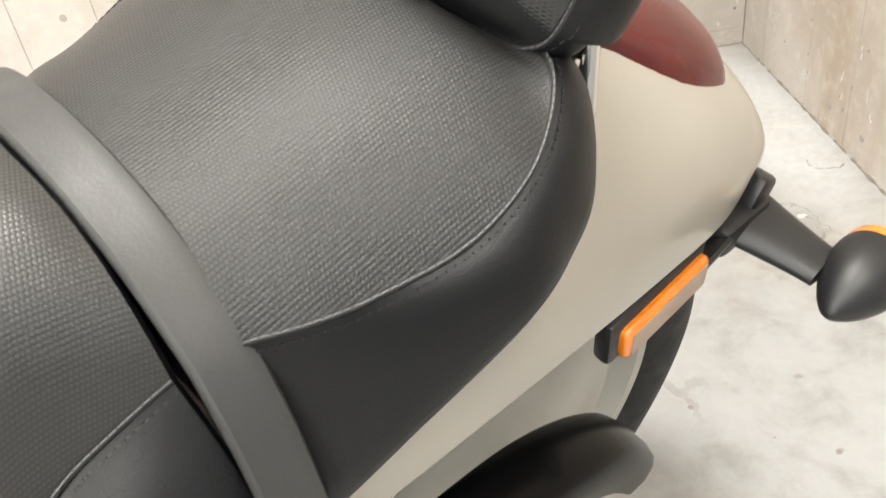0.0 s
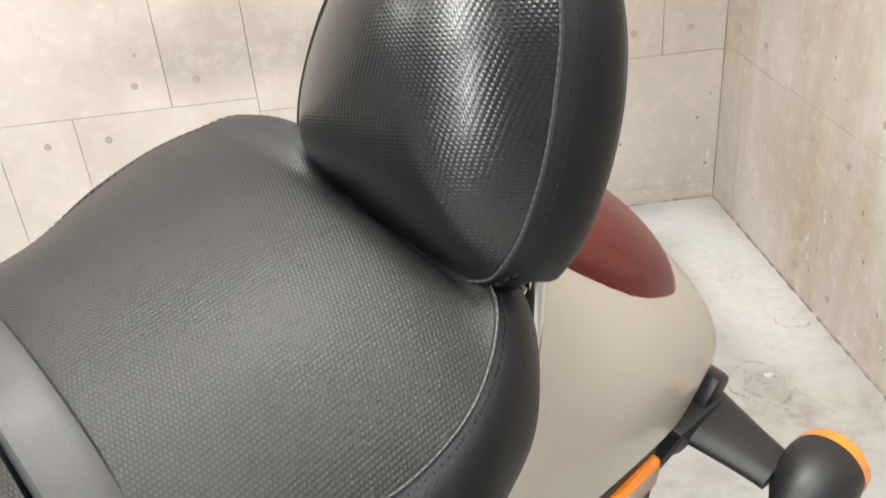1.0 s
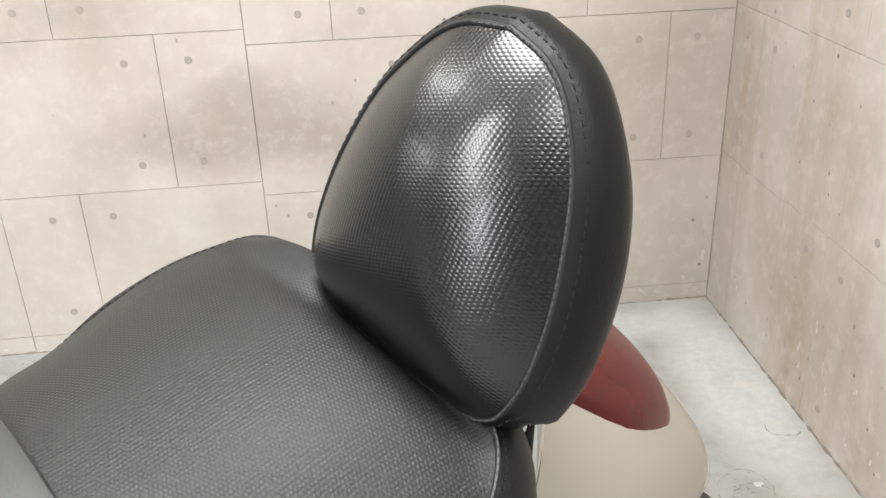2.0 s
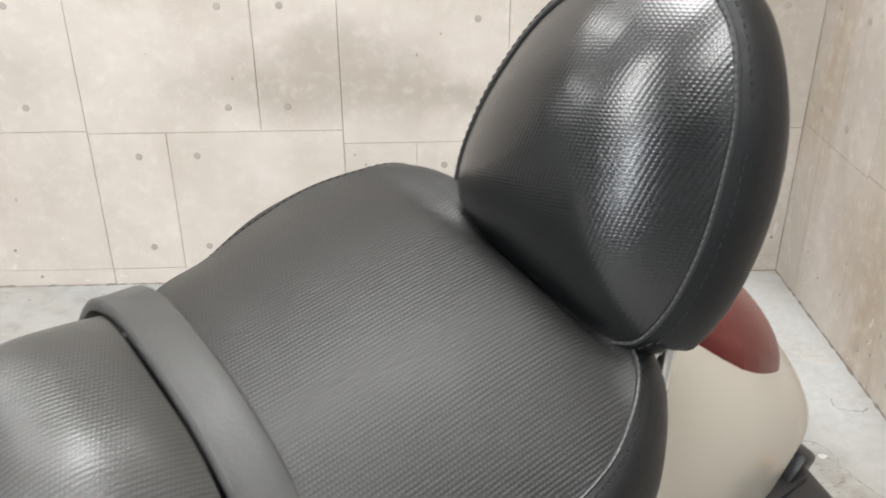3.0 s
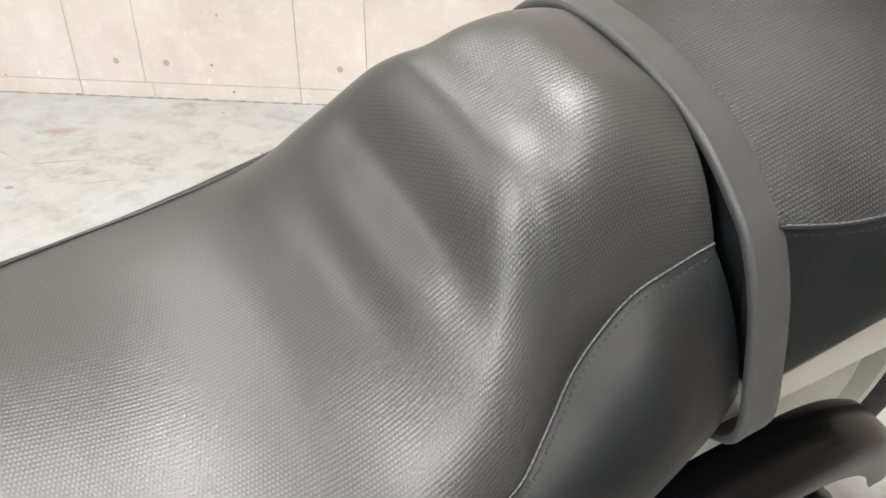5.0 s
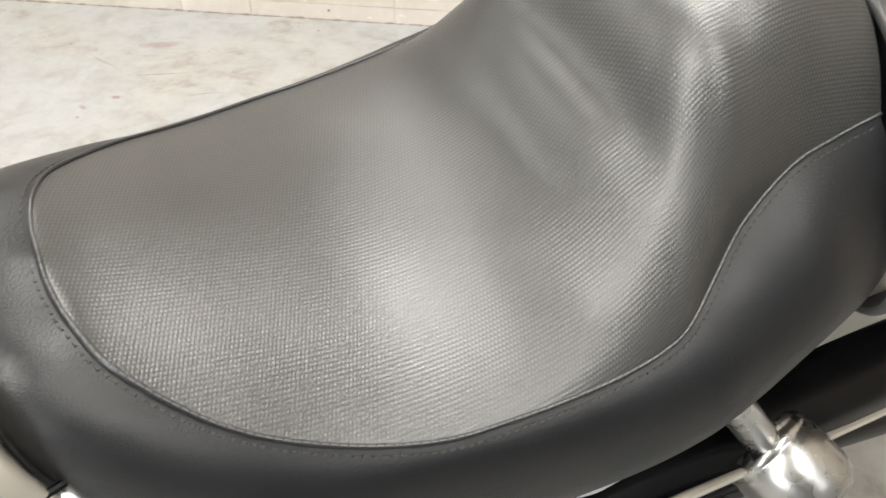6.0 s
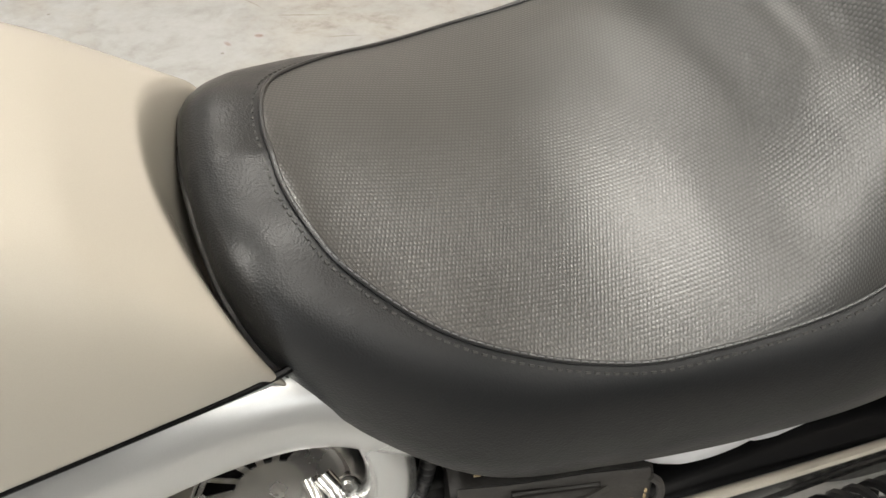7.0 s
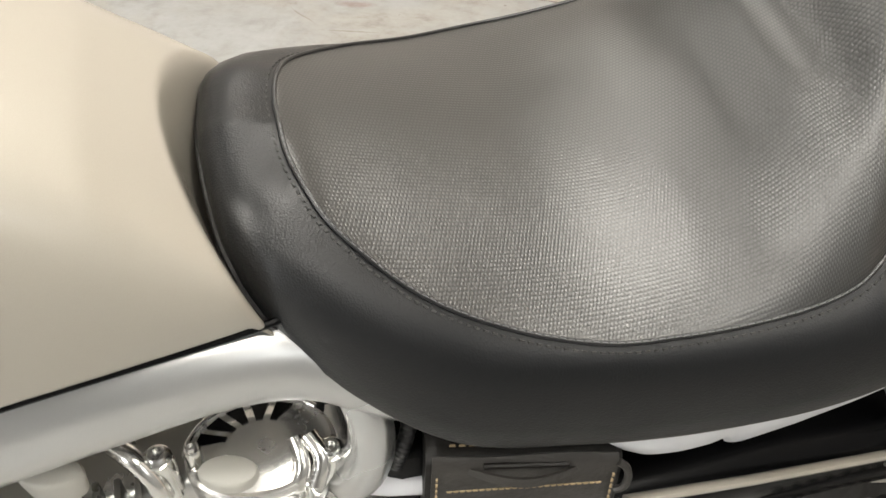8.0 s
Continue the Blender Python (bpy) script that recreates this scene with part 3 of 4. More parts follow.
R_ROLL = [(-0.4245, 0, 0.741), (-0.4235, -0.030, 0.735), (-0.419, -0.061, 0.726), (-0.404, -0.089, 0.702), (-0.365, -0.124, 0.668), (-0.310, -0.150, 0.638),
          (-0.240, -0.162, 0.628), (-0.185, -0.171, 0.630), (-0.140, -0.177, 0.636), (-0.105, -0.181, 0.644), (-0.075, -0.182, 0.652), (-0.055, -0.181, 0.660), (-0.030, -0.177, 0.668),
          (-0.005, -0.172, 0.676), (0.025, -0.166, 0.686), (0.052, -0.159, 0.693), (0.076, -0.149, 0.700)]
R_LOW = [(-0.414, 0, 0.705), (-0.413, -0.028, 0.700), (-0.406, -0.055, 0.686), (-0.390, -0.079, 0.664), (-0.352, -0.112, 0.638), (-0.300, -0.136, 0.610),
         (-0.235, -0.148, 0.602), (-0.185, -0.157, 0.604), (-0.140, -0.163, 0.610), (-0.105, -0.167, 0.618), (-0.075, -0.168, 0.626), (-0.055, -0.167, 0.634), (-0.030, -0.163, 0.642),
         (-0.005, -0.158, 0.648), (0.025, -0.153, 0.652), (0.052, -0.147, 0.655), (0.076, -0.139, 0.658)]
R_CROWN = [(-0.380, 0.760), (-0.36, 0.7505), (-0.33, 0.7405), (-0.28, 0.7255), (-0.235, 0.7150), (-0.20, 0.7132), (-0.17, 0.7175), (-0.15, 0.7235), (-0.124, 0.737), (-0.102, 0.757), (-0.080, 0.784), (-0.060, 0.808), (-0.040, 0.828), (-0.020, 0.842), (0.0, 0.850), (0.022, 0.853), (0.042, 0.850), (0.058, 0.846), (0.070, 0.841)]


def ramp01(x, a, b):
    f = min(1.0, max(0.0, (x - a) / (b - a)))
    return f * f * (3 - 2 * f)


def plain_mirror(p):
    return (p[0], -p[1], p[2])


def full_mirror(p):
    """The far side of the rider's seat stands a little fuller at the back."""
    k = ramp01(p[0], -0.09, 0.05)
    return (p[0], -p[1] * (1 + 0.10 * k), p[2] + 0.016 * k)


def seat_panels(seat, seam_k, roll_k, low_k, crown, power, skin, ripple=None, bend=lambda y: 0.0, mirror=plain_mirror, flat=lambda x: 0.0):
    """The woven top and the smooth side of a seat cushion, both halves."""
    seam, roll, low = smooth_curve(seam_k), smooth_curve(roll_k), smooth_curve(low_k)
    fine = smooth_curve([(a, 0, b) for a, b in crown], 8)
    rows, uvs = [], []
    width = 40
    vs = np.linspace(-1, 1, 2 * width + 1)
    along = lengths([(p[0], 0, np.interp(p[0], fine[:, 0], fine[:, 2])) for p in seam])
    for i, s in enumerate(seam):
        row = []
        for v in vs:
            edge = mirror(s) if v > 0 else s
            y = abs(v) * edge[1]
            top = np.interp(s[0] + bend(y), fine[:, 0], fine[:, 2])
            z = edge[2] + max(top - edge[2], 0.0) * (1 - abs(v) ** power(s[0], v))
            if ripple:
                z += ripple(s[0] + bend(y), y, v)
            row.append((s[0], y, z))
        w = lengths(row)
        rows.append(row)
        uvs.append([(along[i], q - w[width]) for q in w])
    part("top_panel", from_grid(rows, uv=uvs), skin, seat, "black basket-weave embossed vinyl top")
    side = []
    for s, r, l in zip(seam, roll, low):
        ctrl = r + (s - r) * 0.18
        ctrl[2] = s[2] - (s[2] - r[2]) * 0.12 + 0.004 if r[2] < s[2] - 0.01 else max(r[2], s[2]) + 0.010
        puff = min(1.0, max(0.0, (-0.30 - s[0]) / 0.06))
        ctrl = ctrl + puff * (0.26 * (r - s) * (1, 1, 0) + np.array((0, 0, 0.012)))
        ctrl = ctrl + flat(s[0]) * ((s + r) / 2 - ctrl)
        upper = bezier(s - (0, 0, 0.001), ctrl, r, 9)
        under = r + (l - r) * 0.5 + (r - s) * 0.06
        lower = bezier(r, under, l, 6)[1:]
        side.append(upper + lower)
    far = [[mirror(p) for p in row] for row in side[::-1]]
    return seam, side, far, rows


def rider_power(x, v):
    back = ramp01(x, -0.14, -0.05)
    return 2.2 + (3.0 if v > 0 else 0.6) * back


def rider_bend(y):
    """The climb to the back rest sweeps forward at both sides, like a bucket."""
    return (0.012 if y < 0 else 0.004) * (abs(y) / 0.116) ** 5


def ripple(x, y, v):
    """Soft folds where the cushion climbs to the rider's back rest."""
    fold = lambda height, centre, reach: height * math.exp(-((x - centre) / reach) ** 2)
    edge = 1 - abs(v) ** 9
    crest = -0.046 + 0.028 * ramp01(-y, 0.04, 0.115)
    inner = 1 - ramp01(abs(y), 0.025, 0.075)
    middle = 1 - ramp01(abs(y), 0.055, 0.110)
    return edge * (fold(0.0062, crest, 0.0165 + 0.006 * ramp01(-y, 0.01, 0.06)) + fold(-0.0022, -0.019, 0.012)) + inner * (fold(-0.0012, -0.115, 0.011) + fold(0.0030, -0.095, 0.011)) + middle * fold(-0.0074, -0.074, 0.012)


def out_by(row, far):
    """The place a given way down a section."""
    d = lengths(row)
    r = np.array(row)
    return np.array([np.interp(far, d, r[:, i]) for i in range(3)])


def seat_trim(seat, seam, side, far, closed_front=True, pale=False, mirror=plain_mirror):
    welt = [tuple(p) for p in seam]
    both = [mirror(p) for p in welt[::-1]] + welt[1:] if closed_front else welt
    curve = np.array(both) + (0, 0, 0.0004)
    part("piping", tube(curve, 0.0014, 8), PIPING, seat, "black welt along the seam")
    line = [out_by(row, 0.0046) for row in side]
    norm = []
    for row in side:
        a, b = np.array(row[1]), np.array(row[3])
        d = b - a
        norm.append((d[0] * 0 - d[2] * 0, d[2], -d[1]) if abs(d[1]) > 1e-5 else (0, 0, 1))
    norm = [np.array(n) if n[2] > 0 else -np.array(n) for n in norm]
    near = stitches(line, norm, 0.0050, 0.0036, 0.0006)
    mirror_line = [mirror(p) for p in line]
    mirror_norm = [(n[0], -n[1], n[2]) for n in norm]
    tagged(part("stitching", joined(near, stitches(mirror_line, mirror_norm)), SIDE_THREAD if pale else DARK_THREAD, seat, "row of thread stitches below the welt", smooth=False), kind="stuff")
    crest = np.array(welt) + (0, -0.0004, 0.0016)
    top = [(0, 0, 1)] * len(crest)
    tagged(part("welt_thread", stitches(crest, top, 0.0046, 0.0043, 0.0004, 0.0001), THREAD, seat, "fine thread along the welt", smooth=False), kind="stuff")


def rider_seat():
    holder = new("rider_seat")
    holder.parent = bike
    tagged(holder, "black vinyl rider seat with a woven top and folds at its back")
    seam, side, far, top = seat_panels(holder, R_SEAM, R_ROLL, R_LOW, R_CROWN, rider_power, WEAVE, ripple, rider_bend, full_mirror, lambda x: 0.6 * ramp01(x, -0.01, 0.06))
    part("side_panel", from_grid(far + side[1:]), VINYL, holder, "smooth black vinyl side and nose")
    seat_trim(holder, seam, side, far, pale=True, mirror=full_mirror)
    rim = [tuple(p) for p in smooth_curve(R_ROLL) if p[0] < -0.395]
    part("edge_welt", tube([full_mirror(p) for p in rim[::-1]] + rim[1:], 0.0024, 8), PIPING, holder, "glossy welt round the nose")
    # rear face, down into the gap under the strap
    ring = [tuple(p) for p in side[-1]][::-1] + top[-1][1:-1] + [tuple(p) for p in far[0]]
    rows = [ring, [(p[0] + 0.003, p[1] * 0.99, p[2] - 0.004) for p in ring], [(p[0] + 0.003, p[1] * 0.96, 0.70 + (p[2] - 0.70) * 0.86) for p in ring], [(p[0] + 0.003, p[1] * 0.5, 0.68 + (p[2] - 0.70) * 0.4) for p in ring]]
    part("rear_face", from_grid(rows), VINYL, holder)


P_SEAM = [(0.098, -0.112, 0.797), (0.125, -0.125, 0.799), (0.154, -0.133, 0.800), (0.198, -0.144, 0.809), (0.236, -0.143, 0.823), (0.265, -0.131, 0.835), (0.285, -0.114, 0.847),
          (0.297, -0.090, 0.846), (0.304, -0.060, 0.835), (0.307, -0.030, 0.827), (0.308, 0, 0.825)]
P_ROLL = [(0.100, -0.147, 0.690), (0.130, -0.155, 0.715), (0.157, -0.162, 0.736), (0.219, -0.172, 0.771), (0.255, -0.164, 0.781), (0.283, -0.152, 0.788), (0.310, -0.130, 0.794),
          (0.330, -0.104, 0.799), (0.345, -0.070, 0.803), (0.350, -0.035, 0.805), (0.352, 0, 0.805)]
P_LOW = [(0.100, -0.135, 0.660), (0.130, -0.143, 0.682), (0.157, -0.149, 0.702), (0.219, -0.158, 0.738), (0.255, -0.150, 0.748), (0.283, -0.138, 0.755), (0.306, -0.118, 0.762),
         (0.323, -0.094, 0.768), (0.336, -0.062, 0.772), (0.341, -0.030, 0.774), (0.343, 0, 0.774)]
P_CROWN = [(0.098, 0.833), (0.125, 0.837), (0.15, 0.842), (0.2, 0.852), (0.235, 0.857), (0.258, 0.859), (0.270, 0.8575), (0.279, 0.853), (0.286, 0.843), (0.292, 0.832), (0.308, 0.825)]


def passenger_seat():
    holder = new("passenger_seat")
    holder.parent = bike
    tagged(holder, "black vinyl passenger seat with a woven top and stitched seam")
    seam, side, far, top = seat_panels(holder, P_SEAM, P_ROLL, P_LOW, P_CROWN, lambda x, v: 2.3 if v > 0 else 2.6, MATT_WEAVE, lambda x, y, v: 0.020 * ramp01(x, 0.266, 0.292) * ramp01(y, 0.0, 0.05) * (1 - abs(v) ** 4), flat=lambda x: 1 - ramp01(x, 0.115, 0.20))
    part("side_panel", from_grid(side + far[1:]), VINYL, holder, "smooth black vinyl side")
    seat_trim(holder, seam, side, far, closed_front=False)
    ring = [tuple(p) for p in side[0]][::-1] + top[0][1:-1] + [tuple(p) for p in far[-1]]
    rows = [ring, [(p[0] - 0.006, p[1] * 0.97, p[2] - 0.012) for p in ring], [(p[0] - 0.010, p[1] * 0.93, 0.70 + (p[2] - 0.70) * 0.85) for p in ring], [(p[0] - 0.013, p[1] * 0.5, 0.70 + (p[2] - 0.72) * 0.4) for p in ring]]
    part("front_face", from_grid(rows), VINYL, holder)


def grab_strap():
    near = [(0.0885, 0.030, 0.8405), (0.0885, 0, 0.840), (0.0885, -0.03, 0.8355), (0.0885, -0.062, 0.8255), (0.0885, -0.091, 0.809), (0.0885, -0.112, 0.792), (0.0885, -0.134, 0.758), (0.0885, -0.152, 0.713), (0.088, -0.162, 0.682), (0.087, -0.158, 0.666), (0.086, -0.143, 0.656), (0.085, -0.120, 0.651)]
    far = [(0.077, 0.135, 0.650), (0.078, 0.158, 0.690), (0.083, 0.143, 0.745), (0.086, 0.128, 0.785), (0.087, 0.110, 0.813), (0.088, 0.088, 0.829), (0.0885, 0.060, 0.8375)]
    path = smooth_curve(far + near, 6)
    rows = []
    for i, p in enumerate(path):
        d = path[min(i + 1, len(path) - 1)] - path[max(i - 1, 0)]
        n = np.array((0, -d[2], d[1]))
        n = n / np.linalg.norm(n)
        if n @ np.array((0, p[1], p[2] - 0.70)) < 0:
            n = -n
        w, t = 0.0153, 0.0026
        prof = [(-w, -t), (-w - 0.0006, 0.0), (-w + 0.0004, t * 0.9), (-w + 0.0022, t * 1.45), (-w + 0.0050, t * 1.35), (-w * 0.4, t * 1.25), (w * 0.4, t * 1.25), (w - 0.0045, t * 1.2), (w - 0.0018, t), (w, 0), (w - 0.001, -t)]
        rows.append([(p[0] + a, p[1] + n[1] * b, p[2] + n[2] * b) for a, b in prof])
    part("grab_strap", from_grid(rows, close=True, cap=True), STRAP, bike, "flat black vinyl strap across the seat")


rider_seat()
passenger_seat()
grab_strap()


def backrest():
    """A padded tombstone-shaped pad that leans back, behind the passenger seat."""
    holder = new("backrest")
    holder.parent = bike
    tagged(holder, "padded black vinyl backrest with woven front and stitched edge")
    outline = [(0, 0.843), (-0.05, 0.845), (-0.071, 0.853), (-0.079, 0.866), (-0.083, 0.889), (-0.0815, 0.92), (-0.075, 0.95), (-0.065, 0.98), (-0.047, 1.008), (-0.028, 1.023), (0, 1.030)]
    near = smooth_curve([(a, b, 0) for a, b in outline], 6)
    ring = [(a, b) for a, b, _ in near] + [(-a * (1.10 - 0.06 * ramp01(b, 0.95, 1.02)), b) for a, b, _ in near[::-1][1:-1]]
    slope = 0.30
    tilt = math.atan(slope)
    out = np.array((-math.cos(tilt), 0, math.sin(tilt)))
    base = lambda y, z: np.array((0.290 + slope * (z - 0.853), -0.030 + y, z))
    mid = (0.0, 0.940)
    front, uvs = [], []
    steps = 22
    for k in range(steps + 1):
        f = k / steps
        row, uvr = [], []
        for y, z in ring:
            yy, zz = mid[0] + (y - mid[0]) * f, mid[1] + (z - mid[1]) * f
            low = max(0.0, min(1.0, (0.93 - zz) / 0.08))
            p = base(yy, zz) + out * (0.040 * (1 - f ** 2.1) + 0.004 * low * (1 - f ** 5))
            row.append(tuple(p))
            uvr.append((zz / math.cos(tilt), yy))
        front.append(row)
        uvs.append(uvr)
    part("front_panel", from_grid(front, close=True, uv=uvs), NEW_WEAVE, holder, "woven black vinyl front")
    rows = []
    for grow, back in ((0, -0.001), (0.004, 0.002), (0.0085, 0.007), (0.0120, 0.015), (0.0140, 0.025), (0.0140, 0.032), (0.0115, 0.040), (0.005, 0.046), (-0.005, 0.0495), (-0.03, 0.051)):
        row = []
        n = len(ring)
        for i, (y, z) in enumerate(ring):
            dy, dz = ring[(i + 1) % n][0] - ring[i - 1][0], ring[(i + 1) % n][1] - ring[i - 1][1]
            ln = math.hypot(dy, dz) or 1
            ny, nz = dz / ln, -dy / ln
            if ny * (y - mid[0]) + nz * (z - mid[1]) < 0:
                ny, nz = -ny, -nz
            thin = (1 - 0.26 * ramp01(z, 0.94, 1.03)) * (1.0 if grow < 0.001 or z > 0.862 else 0.6)
            p = base(y + ny * grow * thin, z + nz * grow * thin) - out * back * thin
            row.append(tuple(p))
        rows.append(row)
    shell = from_grid(rows, close=True)
    edge = [e for e in shell.edges if e.is_boundary and e.verts[0].co.x > 0.30 + slope * (e.verts[0].co.z - 0.853)]
    bmesh.ops.holes_fill(shell, edges=edge)
    part("side_panel", shell, VINYL, holder, "smooth black vinyl side and back")
    welt = [tuple(base(y, z) + out * 0.0004) for y, z in ring] + [tuple(base(*ring[0]) + out * 0.0004)]
    part("piping", tube(welt, 0.0016, 8, caps=False), PIPING, holder)
    inner = [0.5 * (np.array(rows[1][i]) + np.array(rows[2][i])) for i in range(len(ring))]
    inner.append(inner[0])
    norm = [np.array(q) - base(*mid) + out * 0.04 for q in inner]
    crest = [np.array(p) + out * 0.0011 for p in welt]
    tagged(part("welt_thread", stitches(crest[8:67], [out] * 59, 0.0046, 0.0043, 0.0004, 0.0001), THREAD, holder, "fine grey thread along the welt", smooth=False), kind="stuff")
    tagged(part("stitching", stitches(inner, norm), DARK_THREAD, holder, "dark thread stitches", smooth=False), kind="stuff")


def sissy_bar():
    holder = new("sissy_bar")
    holder.parent = bike
    tagged(holder, "chrome sissy bar that carries the backrest")
    for s in (-1, 1):
        part("post", tube([(0.372, REAR_Y + s * 0.050, 0.93), (0.352, REAR_Y + s * 0.066, 0.875), (0.338, REAR_Y + s * 0.082, 0.84), (0.331, REAR_Y + s * 0.092, 0.80), (0.328, REAR_Y + s * 0.096, 0.765)], 0.0065, 12), CHROME, holder)
        part("bracket", box(0.306, 0.334, REAR_Y + s * 0.078 - 0.006, REAR_Y + s * 0.078 + 0.006, 0.806, 0.850, 0.003), SATIN, holder, "black mounting bracket")
        part("bolt", turned([(0, -0.004), (0.004, -0.004), (0.005, -0.002), (0.005, 0.004)], "y", 12, (0.322, REAR_Y + s * 0.084, 0.826)), CHROME, holder)


backrest()
sissy_bar()

# rear fender: crown line and lower edge, in x and z, with the half width
FENDER = [((0.02, 0.700), (0.02, 0.655), 0.130), ((0.10, 0.745), (0.10, 0.656), 0.134), ((0.20, 0.782), (0.20, 0.657), 0.138), ((0.30, 0.802), (0.30, 0.656), 0.140), ((0.38, 0.806), (0.38, 0.654), 0.140),
          ((0.462, 0.786), (0.45, 0.655), 0.139), ((0.529, 0.741), (0.494, 0.655), 0.131), ((0.586, 0.679), (0.528, 0.648), 0.120), ((0.622, 0.615), (0.558, 0.618), 0.108), ((0.640, 0.555), (0.588, 0.565), 0.100)]


def fender_point(t, ang):
    """t along the fender from 0 to 1, ang from -90 (near edge) to 90 degrees."""
    n = len(FENDER) - 1
    k = smooth_curve([(a[0], a[1], b[0], b[1], w) for a, b, w in FENDER], 8)
    r = [np.interp(t * n * 8, range(len(k)), k[:, i]) for i in range(5)]
    f = 1 - math.cos(radians(ang)) ** 0.85
    return np.array((r[0] + (r[2] - r[0]) * f, REAR_Y + r[4] * math.sin(radians(ang)), r[1] + (r[3] - r[1]) * f))


def rear_fender():
    rows = []
    for t in np.linspace(0, 1, 49):
        rows.append([tuple(fender_point(t, a)) for a in np.linspace(-90, 90, 41)])
    sheet = from_grid(rows, thick=0.003)
    fender = part("rear_fender", sheet, CREAM, bike, "champagne metallic painted rear fender")
    return fender


rear_fender()


def tail_light():
    """A red wedge lens that sits along the crown of the fender."""
    holder = new("tail_light")
    holder.parent = bike
    tagged(holder, "long red wedge tail light on the fender crown")
    rows = []
    place = [0.395, 0.42, 0.445, 0.465, 0.475, 0.495, 0.515, 0.54, 0.565, 0.59, 0.608, 0.616]
    half_ = [3, 14, 22, 28, 32, 38, 42.5, 45.5, 46.5, 46.5, 45, 43]
    for k in range(45):
        f = k / 44
        t = 0.395 + 0.221 * f
        half = float(np.interp(t, place, half_))
        tall = (0.004 + 0.006 * f) * ramp01(f, 0.0, 0.25) * (1 - 0.95 * min(1.0, max(0.0, (f - 0.91) / 0.09)))
        row = []
        for j in range(33):
            u = -1 + j / 16
            p = fender_point(t, half * u)
            rise = 1 - abs(u) ** 8
            p = p + np.array((0.45, 0, 0.9)) * tall * rise + np.array((0, 0, 0.003 - 0.005 * (abs(u) > 0.99)))
            row.append(tuple(p))
        rows.append(row)
    part("lens", from_grid(rows), RED, holder, "deep red plastic lens")
    gasket = [r[0] for r in rows]
    part("gasket", joined(tube(gasket, 0.0012, 6), tube([r[-1] for r in rows], 0.0012, 6)), BLACK, holder)


def turn_signal(side):
    holder = new("turn_signal")
    holder.parent = bike
    tagged(holder, "black bullet turn signal with an amber lens on a flat arm")
    s = side
    arm_rows = []
    for f in np.linspace(0, 1, 9):
        x = 0.529 + 0.002 * f
        y = s * (0.138 + 0.072 * f)
        z = 0.606 - 0.006 * f
        w = 0.034 - 0.015 * f + 0.003 * f ** 4
        h = 0.012 - 0.003 * f
        arm_rows.append([(x + w * math.cos(a) * (abs(math.cos(a)) ** -0.25 if abs(math.cos(a)) > 0.05 else 1), y, z + h * math.sin(a)) for a in [2 * math.pi * i / 20 for i in range(20)]])
    part("arm", from_grid(arm_rows, close=True, cap=True), BLACK, holder, "flat tapering black plastic arm")
    part("bracket", box(0.484, 0.548, s * 0.134 - 0.016, s * 0.134 + 0.016, 0.592, 0.622, 0.008), BLACK, holder)
    part("bracket_hood", moved(box(-0.013, 0.013, -0.012, 0.012, -0.018, 0.014, 0.005), pose(0.538, s * 0.133, 0.628, 0, 25, 0)), BLACK, holder)
    prof = [(0.0, -0.056), (0.004, -0.0548), (0.010, -0.0495), (0.018, -0.039), (0.026, -0.0245), (0.0318, -0.009), (0.0345, 0.006), (0.0345, 0.020), (0.0335, 0.026)]
    at = (0.540, s * 0.234, 0.601)
    turn = Matrix.Translation(at) @ Matrix.Rotation(radians(-3), 4, "Y") @ Matrix.Scale(0.88, 4)
    part("housing", moved(turned(prof, "x", 36), turn), BLACK, holder, "satin black bullet-shaped housing")
    part("lens", moved(turned([(0.0335, 0.0255), (0.034, 0.030), (0.033, 0.036), (0.027, 0.044), (0.015, 0.049), (0.0, 0.050)], "x", 36), turn), AMBER, holder, "amber plastic lens")


def side_reflector(side):
    holder = new("side_reflector")
    holder.parent = bike
    tagged(holder, "oblong amber side reflector on a black bracket")
    y = side * 0.148
    m = pose(0.408, y, 0.604, 0, -8, 0)
    part("backing", moved(box(-0.058, 0.052, -0.008, 0.008, -0.022, 0.027, 0.005), m @ pose(0, side * -0.010, 0)), BLACK, holder, "black plastic backing plate")
    part("lens", moved(box(-0.048, 0.048, -0.009, 0.006, -0.0165, 0.0165, 0.0055, 3) if side > 0 else box(-0.048, 0.048, -0.006, 0.009, -0.0165, 0.0165, 0.0055, 3), m), AMBER, holder, "amber reflector")
    part("reflector_face", moved(box(-0.043, 0.043, -0.0006, 0.0006, -0.0125, 0.0125, 0.0005), m @ pose(0, side * 0.0061, 0)), PINK, holder, "pale pinkish prism face")
    part("stay", tube([(0.430, side * 0.146, 0.608), (0.465, side * 0.144, 0.610), (0.50, side * 0.140, 0.608)], 0.011, 10, flat=0.55), BLACK, holder)


tail_light()
for sd in (-1, 1):
    turn_signal(sd)
    side_reflector(sd)

AXLE = (0.355, 0.0, 0.318)


